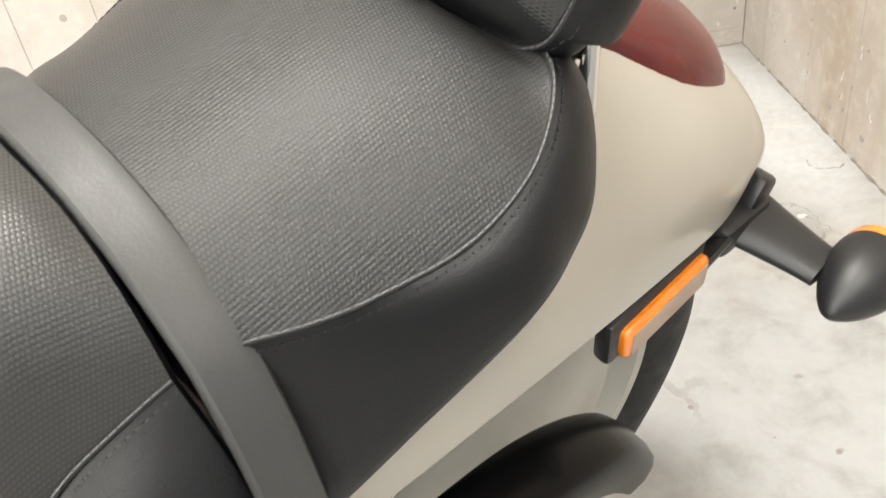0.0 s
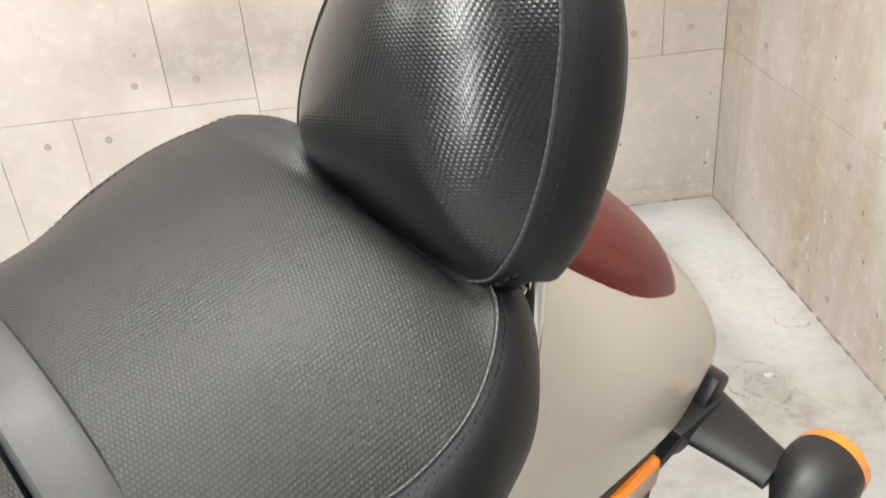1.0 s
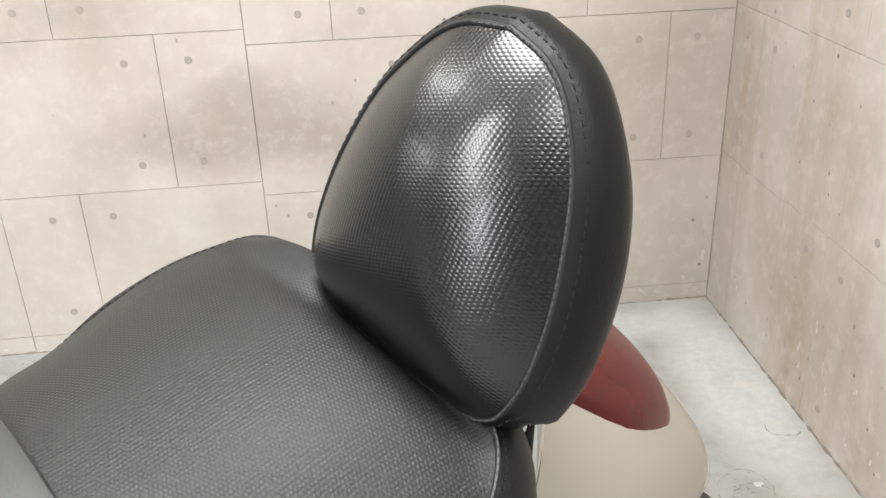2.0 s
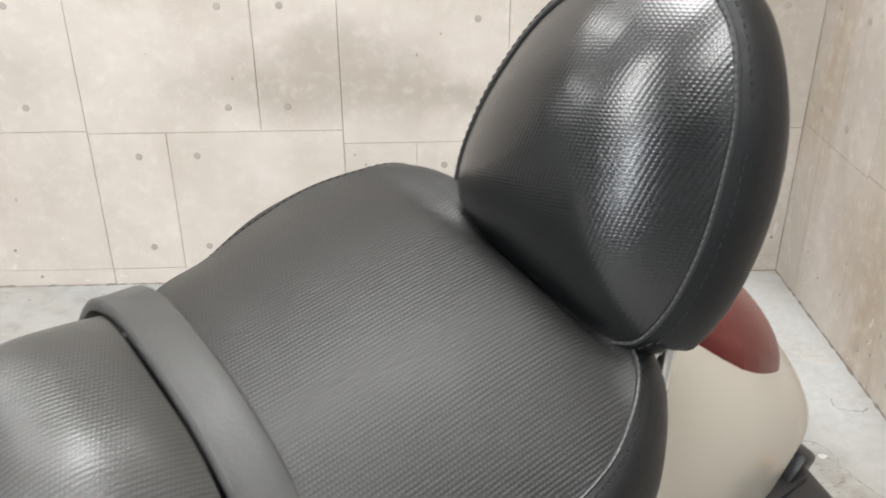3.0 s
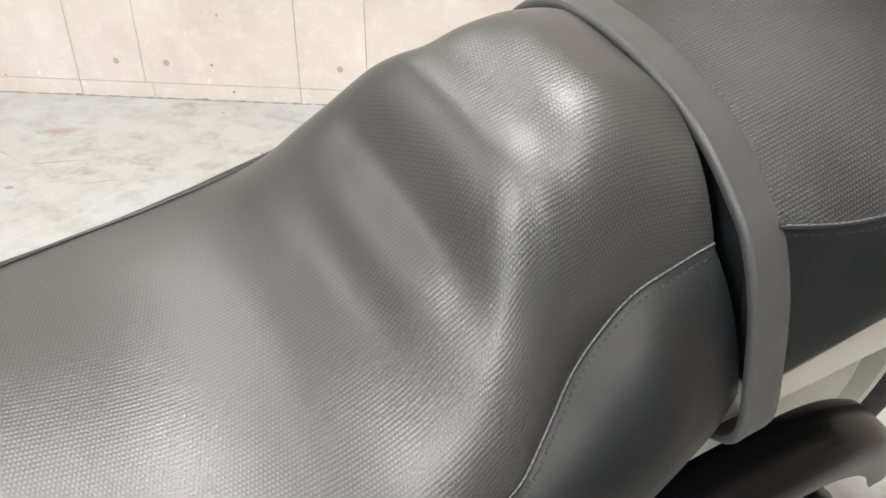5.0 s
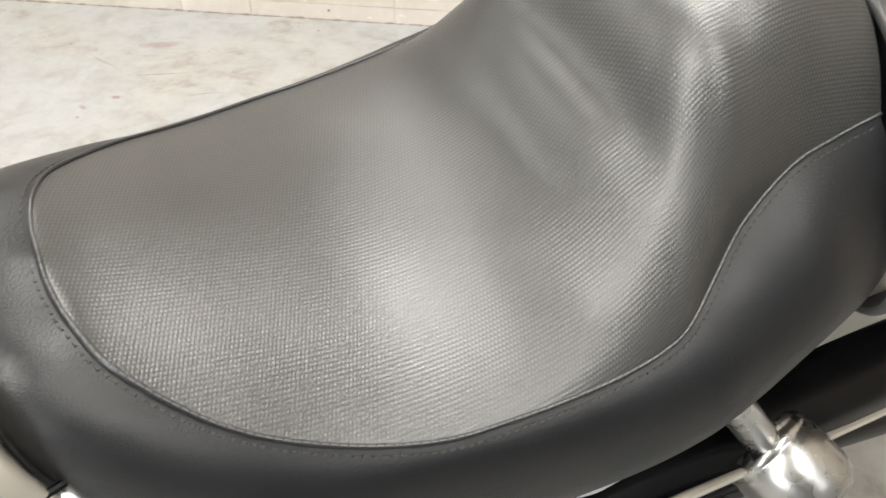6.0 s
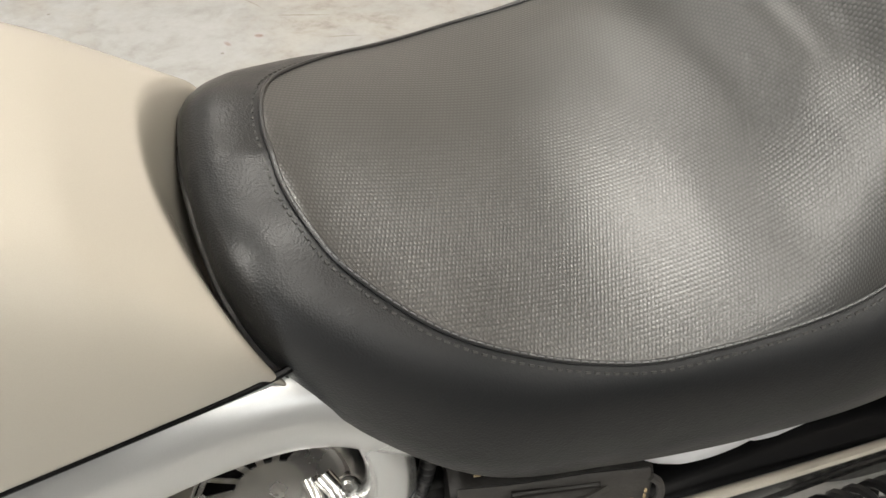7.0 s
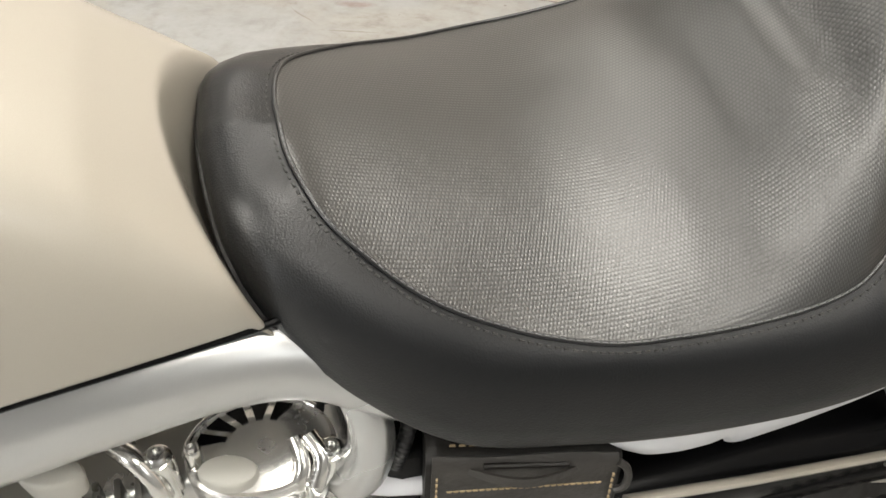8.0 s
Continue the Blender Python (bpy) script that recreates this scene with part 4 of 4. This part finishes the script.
def rear_wheel():
    wheel = new("rear_wheel")
    wheel.parent = bike
    tagged(wheel, "grey disc rear wheel with a wide black tyre")
    tyre = [(0.212, -0.062), (0.225, -0.078), (0.250, -0.085), (0.278, -0.082), (0.300, -0.068), (0.311, -0.045), (0.316, -0.02), (0.317, 0), (0.316, 0.02), (0.311, 0.045), (0.300, 0.068), (0.278, 0.082), (0.250, 0.085), (0.225, 0.078), (0.212, 0.062)]
    part("tyre", turned(tyre, "y", 96, AXLE), RUBBER, wheel, "black rubber road tyre")
    for s in (-1, 1):
        rim = [(0.214, 0.060), (0.218, 0.068), (0.214, 0.072), (0.204, 0.070), (0.199, 0.060), (0.196, 0.048), (0.186, 0.044), (0.176, 0.046), (0.172, 0.056), (0.165, 0.060), (0.12, 0.052), (0.06, 0.046), (0.03, 0.05), (0.0, 0.05)]
        part("rim", turned([(r, s * h) for r, h in rim], "y", 96, AXLE), WHEEL, wheel, "stepped grey enamelled disc")
    part("axle_nut", turned([(0, -0.075), (0.014, -0.075), (0.016, -0.07), (0.016, -0.045)], "y", 6, AXLE), CHROME, wheel)


rear_wheel()


def belt_guard():
    """A long black guard over the belt, from under the seat to the hub."""
    spine = smooth_curve([(-0.22, 0.520), (-0.1, 0.526), (0.02, 0.527), (0.12, 0.524), (0.21, 0.520), (0.29, 0.506), (0.355, 0.474), (0.407, 0.431), (0.450, 0.375), (0.475, 0.330)], 6)
    rows = []
    n = len(spine)
    for i, (x, z) in enumerate(spine):
        d = spine[min(i + 1, n - 1)] - spine[max(i - 1, 0)]
        d = d / np.linalg.norm(d)
        nx, nz = -d[1], d[0]
        g = 1.0 if i < n - 8 else max(0.45, 1 - 0.55 * ((i - n + 8) / 7) ** 2)
        prof = [(-0.112, -0.04), (-0.112, -0.004), (-0.116, 0.0), (-0.125, 0.002), (-0.150, 0.001), (-0.163, -0.004), (-0.169, -0.014), (-0.171, -0.03), (-0.169, -0.046)]
        rows.append([(x + nx * b * g, -0.142 + (y + 0.142) * (0.25 + 0.75 * g), z + nz * b * g) for y, b in prof])
    part("belt_guard", from_grid(rows, thick=0.003), SATIN, bike, "long satin black belt guard")


def swing_arm():
    part("swing_arm", tube([(-0.22, -0.150, 0.462), (0.0, -0.150, 0.455), (0.15, -0.150, 0.435), (0.30, -0.150, 0.38), (0.36, -0.15, 0.325)], [0.018, 0.018, 0.018, 0.020, 0.024], 14), SATIN, bike, "satin black swing arm tube")
    part("guard_rail", tube([(-0.20, -0.172, 0.549), (-0.10, -0.172, 0.529), (0.04, -0.172, 0.508), (0.12, -0.172, 0.494), (0.20, -0.170, 0.478)], 0.0052, 10, flat=0.7), CREAM, bike, "narrow champagne trim bar along the belt guard")


def shock():
    holder = new("shock_absorber")
    holder.parent = bike
    tagged(holder, "black coil spring damper under the seat")
    a, b = Vector((-0.04, -0.192, 0.415)), Vector((0.14, -0.192, 0.375))
    part("damper", tube([a, b], 0.012, 12), STEEL, holder)
    pts = []
    for k in range(161):
        f = k / 160
        ang = f * 2 * math.pi * 10
        pts.append(a.lerp(b, f) + Vector((0, 0.024 * math.cos(ang), 0.024 * math.sin(ang))))
    part("spring", tube(pts, 0.0042, 6), BLACK, holder, "black coil spring")


def chrome_lug():
    """A domed chrome boss with a slotted face on a short steel bar, below the seat's edge."""
    holder = new("chrome_lug")
    holder.parent = bike
    tagged(holder, "domed chrome mounting boss with a slot, on a flat steel bar")
    part("stem", tube([(-0.050, -0.158, 0.655), (-0.012, -0.160, 0.605), (0.040, -0.160, 0.530)], [0.012, 0.014, 0.015], 14, flat=0.8), STEEL, holder, "flat brushed steel bar")
    way = Vector((0.33, -0.90, -0.18)).normalized()
    m = Matrix.Translation((0.064, -0.184, 0.501)) @ way.to_track_quat("Z", "Y").to_matrix().to_4x4() @ Matrix.Scale(1.04, 4)
    boss = part("boss", moved(turned([(0.0, -0.034), (0.020, -0.0335), (0.030, -0.031), (0.0345, -0.027), (0.0360, -0.022), (0.0352, -0.020), (0.0352, -0.0185), (0.0362, -0.016), (0.0365, 0.0), (0.0355, 0.016), (0.0325, 0.026), (0.026, 0.032), (0.014, 0.035), (0.0, 0.036)], "z", 44), m), CAST, holder)
    part("slot", moved(box(-0.010, 0.010, -0.004, 0.004, -0.003, 0.0012, 0.001), m @ pose(0.004, -0.019, 0.0330, 22, 0, 0)), SATIN, boss, "dark slot in the boss")


belt_guard()
swing_arm()
shock()
chrome_lug()

# fuel tank: stations of x, crown height, half width, lower edge height
TANK = [(-0.384, 0.736, 0.088, 0.714), (-0.400, 0.750, 0.096, 0.715), (-0.420, 0.769, 0.101, 0.716), (-0.440, 0.789, 0.104, 0.716), (-0.460, 0.808, 0.106, 0.715), (-0.48, 0.825, 0.108, 0.714), (-0.53, 0.858, 0.112, 0.710), (-0.59, 0.880, 0.117, 0.704),
        (-0.67, 0.894, 0.125, 0.698), (-0.76, 0.896, 0.130, 0.694), (-0.84, 0.884, 0.126, 0.694), (-0.91, 0.856, 0.108, 0.698), (-0.95, 0.822, 0.084, 0.705), (-0.965, 0.775, 0.055, 0.715)]


def fuel_tank():
    k = smooth_curve(TANK, 18)
    rows = []
    for x, top, w, low in k:
        row = []
        for a in np.linspace(-100, 100, 81):
            c, s = math.cos(radians(a)), math.sin(radians(a))
            y = w * math.copysign(abs(s) ** 0.84, s) * (0.95 if s > 0 else 1.0)
            z = low + (top - low) * (abs(c) ** 0.68 if c > 0 else -0.12 * abs(c) ** 0.5 * 4 * 0.2)
            # hollow that takes the nose of the seat
            near = math.hypot((x + 0.354) / 0.0705, (y + 0.010) / 0.105)
            open_ = min(1.0, max(0.0, (near - 0.98) / 0.24))
            floor_z = min(z, 0.690)
            row.append((x, y, floor_z + (z - floor_z) * open_ * open_ * (3 - 2 * open_)))
        rows.append(row)
    tank = part("fuel_tank", from_grid(rows, cap=True), CREAM, bike, "glossy champagne metallic fuel tank")
    # thin dark strip along both lower edges of the tank
    lip = [(x, -w * 0.995, low - 0.006) for x, top, w, low in k[13:-10]]
    part("under_tank_strip", joined(tube([(x, y * 0.985, z) for x, y, z in lip], [0.0022 + 0.0012 * ramp01(-p[0], 0.40, 0.60) for p in lip], 8), tube([(x, -y * 0.985, z) for x, y, z in lip], 0.003, 8)), SATIN, tank, "dark strip under the edge of the tank")


def frame_rail(side):
    s = side
    holder = new("frame_rail")
    holder.parent = bike
    tagged(holder, "silver painted frame rail under the tank")
    main = smooth_curve([(-0.80, s * 0.070, 0.58), (-0.68, s * 0.078, 0.625), (-0.58, s * 0.082, 0.655), (-0.50, s * 0.083, 0.670), (-0.43, s * 0.083, 0.675), (-0.38, s * 0.090, 0.665), (-0.33, s * 0.105, 0.635), (-0.25, s * 0.115, 0.60)], 6)
    rad = np.interp(range(len(main)), [0, len(main) * 0.3, len(main) * 0.55, len(main) * 0.75, len(main)], [0.045, 0.042, 0.033, 0.025, 0.016])
    part("main_tube", tube(main, rad, 28), SILVER, holder)
    down = smooth_curve([(-0.366, s * 0.098, 0.655), (-0.357, s * 0.112, 0.625), (-0.356, s * 0.117, 0.598), (-0.361, s * 0.117, 0.572), (-0.368, s * 0.110, 0.550), (-0.372, s * 0.090, 0.535), (-0.372, s * 0.060, 0.525)], 6)
    part("down_tube", tube(down, np.interp(range(len(down)), [0, 12, 24, len(down)], [0.012, 0.0150, 0.0190, 0.0190]), 20), SILVER, holder, "silver elbow below the rail")
    part("cross_stub", tube([(-0.366, s * 0.116, 0.548), (-0.346, s * 0.122, 0.545), (-0.318, s * 0.127, 0.543)], [0.009, 0.0085, 0.008], 14), WHITE, holder, "pale short stub")


fuel_tank()
for sd in (-1, 1):
    frame_rail(sd)


def engine_top():
    """Chrome cover with slots, oval caps and bolts on a finned head, below the frame rail."""
    holder = new("engine")
    holder.parent = bike
    tagged(holder, "chrome engine head with a slotted cover, oval caps and bolts")
    part("head", box(-0.62, -0.372, -0.095, 0.09, 0.38, 0.545, 0.010, 3), STEEL, holder, "cast aluminium cylinder head")
    for k in range(9):
        x = -0.600 + 0.0125 * k
        part("fin", box(x, x + 0.0045, -0.118, -0.090, 0.43, 0.572 - 0.002 * (k % 2), 0.0015), STEEL, holder)
    for k in range(4):
        ang = np.linspace(-75, 20, 14)
        reach = 0.030 + 0.007 * k
        part("arched_fin", tube([(-0.436 + reach * math.cos(radians(a)), -0.108 + 0.8 * reach * math.sin(radians(a)), 0.560 - 0.002 * k) for a in ang], 0.0026, 8), STEEL, holder)
    rows = []
    for rad, h in ((1.0, -0.020), (1.02, 0.000), (1.0, 0.004), (0.95, 0.0055), (0.90, 0.0045), (0.86, 0.004), (0.62, 0.0075), (0.55, 0.0085), (0.40, 0.009), (0.0, 0.009)):
        rows.append([(-0.422 + rad * 0.047 * math.cos(a), -0.091 + rad * 0.035 * math.sin(a), 0.568 + h) for a in [2 * math.pi * i / 48 for i in range(48)]])
    cover = part("slotted_cover", from_grid(rows, close=True), ALLOY, holder, "round bright alloy cover with a rolled rim")
    edge = [(-0.422 + 0.047 * math.cos(radians(a)), -0.091 + 0.035 * math.sin(radians(a)), 0.5735) for a in range(35, 176, 5)]
    part("rim_bead", tube(edge, 0.0016, 8), POLISHED, cover, "bright polished bead along the rim")
    for k in range(5):
        a = 62 + 23 * k
        corner = []
        for f, d in ((0.48, 5.5), (0.48, -5.5), (0.90, -7.8), (0.90, 7.8)):
            q = radians(a + d)
            corner.append((-0.422 + f * 0.047 * math.cos(q), -0.091 + f * 0.035 * math.sin(q), 0.568 + float(np.interp(f, (0.48, 0.90), (0.0088, 0.0042)))))
        slot = from_grid([[(x, y, z - 0.004) for x, y, z in corner], [(x, y, z + 0.0009) for x, y, z in corner]], close=True, cap=True)
        part("slot", slot, SATIN, cover, "dark tapered slot", smooth=False)
    for cx, cy, cz, sx, sy in ((-0.443, -0.108, 0.581, 0.0185, 0.0105), (-0.541, -0.094, 0.600, 0.0195, 0.0105)):
        part("cap", moved(turned([(0, 0.004), (0.80, 0.0038), (0.93, 0.0028), (1.0, 0.0), (0.98, -0.006), (0.9, -0.02)], "z", 36), pose(cx, cy, cz, 0, 0, -14) @ Matrix.Diagonal((sx, sy, 1, 1))), WHEEL, holder, "oval polished cap")
    for cx, cy, cz, size in ((-0.481, -0.098, 0.600, 1.0), (-0.380, -0.109, 0.585, 1.0), (-0.462, -0.093, 0.592, 0.6), (-0.394, -0.118, 0.570, 0.8)):
        boss = part("bolt_boss", turned([(0.0095 * size, -0.045), (0.0092 * size, -0.006), (0.0086 * size, -0.001), (0.0070 * size, 0.0), (0.0, 0.0)], "z", 24, (cx, cy, cz)), CHROME, holder)
        part("bolt", turned([(0.0058 * size, -0.0005), (0.0058 * size, 0.003), (0.005 * size, 0.0038), (0.0032 * size, 0.0038), (0.0032 * size, 0.001), (0, 0.001)], "z", 6 if size < 0.9 else 20, (cx, cy, cz)), STEEL, boss)
    for pts, rad in (([(-0.505, -0.085, 0.600), (-0.495, -0.096, 0.600), (-0.486, -0.106, 0.590), (-0.482, -0.112, 0.575)], 0.0065), ([(-0.392, -0.098, 0.588), (-0.386, -0.112, 0.582), (-0.392, -0.122, 0.568)], 0.006), ([(-0.400, -0.096, 0.584), (-0.398, -0.112, 0.578), (-0.404, -0.120, 0.566)], 0.0055)):
        part("web", tube(smooth_curve(pts, 5), rad, 12), POLISHED, holder, "rounded polished casting web")


def under_seat_fill():
    # added block, hides the bright floor and darkens the space under the seat
    part("under_seat_fill", box(-0.350, -0.020, -0.125, 0.125, 0.30, 0.575, 0.012), SATIN, bike, "added dark block that darkens the space under the seat")


def cable_sleeve():
    path = smooth_curve([(-0.331, -0.108, 0.625), (-0.333, -0.116, 0.602), (-0.338, -0.121, 0.585), (-0.342, -0.123, 0.572)], 16)
    rad = [0.0052 if k % 4 < 2 else 0.0042 for k in range(len(path))]
    part("cable_sleeve", tube(path, rad, 12), BLACK, bike, "black corrugated cable sleeve")


def side_cover():
    """The pale plastic cover that peeps out below the seat, two shells with a step between them."""
    low = [(-0.222, 0.606), (-0.205, 0.587), (-0.185, 0.573), (-0.164, 0.567), (-0.140, 0.563), (-0.126, 0.565), (-0.120, 0.553), (-0.108, 0.548), (-0.075, 0.557), (-0.035, 0.574), (0.0, 0.595)]
    lx, lz = np.array(low).T
    rows = []
    for x in np.linspace(-0.222, 0.0, 45):
        z0, z1 = 0.640, float(np.interp(x, lx, lz))
        out = -0.157 - 0.004 * math.sin((x + 0.222) / 0.10 * math.pi) * (x < -0.122)
        rows.append([(x, -0.135, z0), (x, out + 0.004, z0 - (z0 - z1) * 0.25), (x, out, z0 - (z0 - z1) * 0.6), (x, out + 0.001, z0 - (z0 - z1) * 0.85), (x, out + 0.006, z1)])
    part("side_cover", from_grid(rows, thick=0.003), WHITE, bike, "pale silver plastic side cover")


def tool_bag():
    """A dark leather pouch strapped below the seat."""
    holder = new("tool_bag")
    holder.parent = bike
    tagged(holder, "worn dark brown leather pouch with tan stitching")
    m = pose(-0.268, -0.150, 0.600, 0, 0, -11.6)
    xs = np.linspace(-0.0605, 0.0605, 25)
    shape = [(0.055, -0.10), (0.055, -0.006), (0.050, -0.001), (0.030, 0.0015), (0.012, 0.001), (0.003, 0.0), (-0.001, -0.002), (-0.003, -0.006), (-0.006, -0.020), (-0.011, -0.040), (-0.014, -0.065), (-0.012, -0.10)]
    rows = []
    for x in xs:
        soft = 1 - 0.0022 / (0.0022 + (0.0605 - abs(x)))
        wave = 0.0012 * math.sin(x * 70) + 0.0008 * math.sin(x * 190)
        rows.append([(x, y * (0.92 + 0.08 * soft), z + wave * soft - 0.003 * (1 - soft)) for y, z in shape])
    part("pouch", moved(from_grid(rows, close=True, cap=True), m), HIDE, holder)
    flap = []
    for y, z in ((0.0, 0.003), (-0.0035, 0.0005), (-0.0058, -0.006), (-0.0088, -0.020), (-0.0140, -0.040), (-0.0170, -0.065)):
        flap.append([(x, y, z + 0.0012 * math.sin(x * 70)) for x in np.linspace(-0.057, 0.057, 21)])
    part("flap", moved(from_grid(flap, thick=0.0022), m), WORN_HIDE, holder, "scuffed grey-brown leather flap")
    band = []
    for x in np.linspace(-0.036, 0.034, 21):
        f = math.cos((x + 0.001) / 0.035 * math.pi / 2)
        band.append([(x, -0.004 - 0.010 * f, -0.004 + 0.003 * f), (x, -0.006 - 0.0105 * f, -0.008 + 0.001 * f)])
    part("loop", moved(from_grid(band, thick=0.002), m), WORN_HIDE, holder, "bowed leather loop")
    # solid dark bar in place of the shade between loop and pouch
    part("loop_gap_shade", moved(tube([(x, -0.0045, -0.0015) for x in np.linspace(-0.026, 0.026, 9)], 0.0022, 8), m), HIDE, holder, "dark bar standing in for the shade behind the loop")
    part("tab", moved(tube(smooth_curve([(0.057, -0.004, -0.002), (0.062, -0.006, -0.006), (0.064, -0.009, -0.013), (0.062, -0.012, -0.020), (0.057, -0.012, -0.024)], 5), 0.0026, 8), m), WORN_HIDE, holder, "stiff leather tab at the end")
    front = lambda z: float(np.interp(z, (-0.065, -0.040, -0.020, -0.006), (-0.0195, -0.0165, -0.0112, -0.0082)))
    long_row = [(x, front(-0.0185 + 0.05 * x), -0.0185 + 0.05 * x) for x in np.linspace(-0.050, 0.050, 12)]
    end_row = [(0.054, front(z), z) for z in np.linspace(-0.004, -0.060, 10)]
    rows = joined(stitches(long_row, [(0, -1, 0.3)] * 12, 0.0040, 0.0037, 0.00045), stitches(end_row, [(0, -1, 0.3)] * 10, 0.0055, 0.0036, 0.0006),
                  stitches([(-x, y, z) for x, y, z in end_row], [(0, -1, 0.3)] * 10, 0.0055, 0.0036, 0.0006), stitches([(x, 0.008, 0.0022) for x in np.linspace(-0.05, 0.05, 8)], [(0, 0, 1)] * 8, 0.006, 0.0042, 0.0006))
    tagged(part("stitching", moved(rows, m), TAN_THREAD, holder, "tan thread", smooth=False), kind="stuff")


engine_top()
under_seat_fill()
cable_sleeve()
side_cover()
tool_bag()

# ---------------------------------------------------------------- wall panels, last
NORTH_STARTS = [-0.455 - 0.57 * k - LEFT_X for k in range(6, -1, -1)] + [x - LEFT_X for x in (0.108, 0.645, 1.175)]
EAST_STARTS = [-0.10 + 0.57 * k for k in range(6)]
panelled_wall("wall_north", "pale fair-faced concrete wall of staggered panels with tie holes", (LEFT_X, WALL_Y, 0), 0, WALL_X - LEFT_X, NORTH_STARTS, (0, 0.002, 0.008, 0.010, 0.008, 0.006, 0.0, -0.032, -0.012), CONCRETE, ROWS_Z, SPLIT)
panelled_wall("wall_east", "stained pale concrete wall of panels with tie holes", (WALL_X, WALL_Y + 0.15, 0), -math.pi / 2, WALL_Y + 0.15 - EAST_SPLIT, EAST_STARTS, (0.0, 0.006, -0.006), STAINED, [0.0] + ROWS_Z[2:], SPLIT[1:])
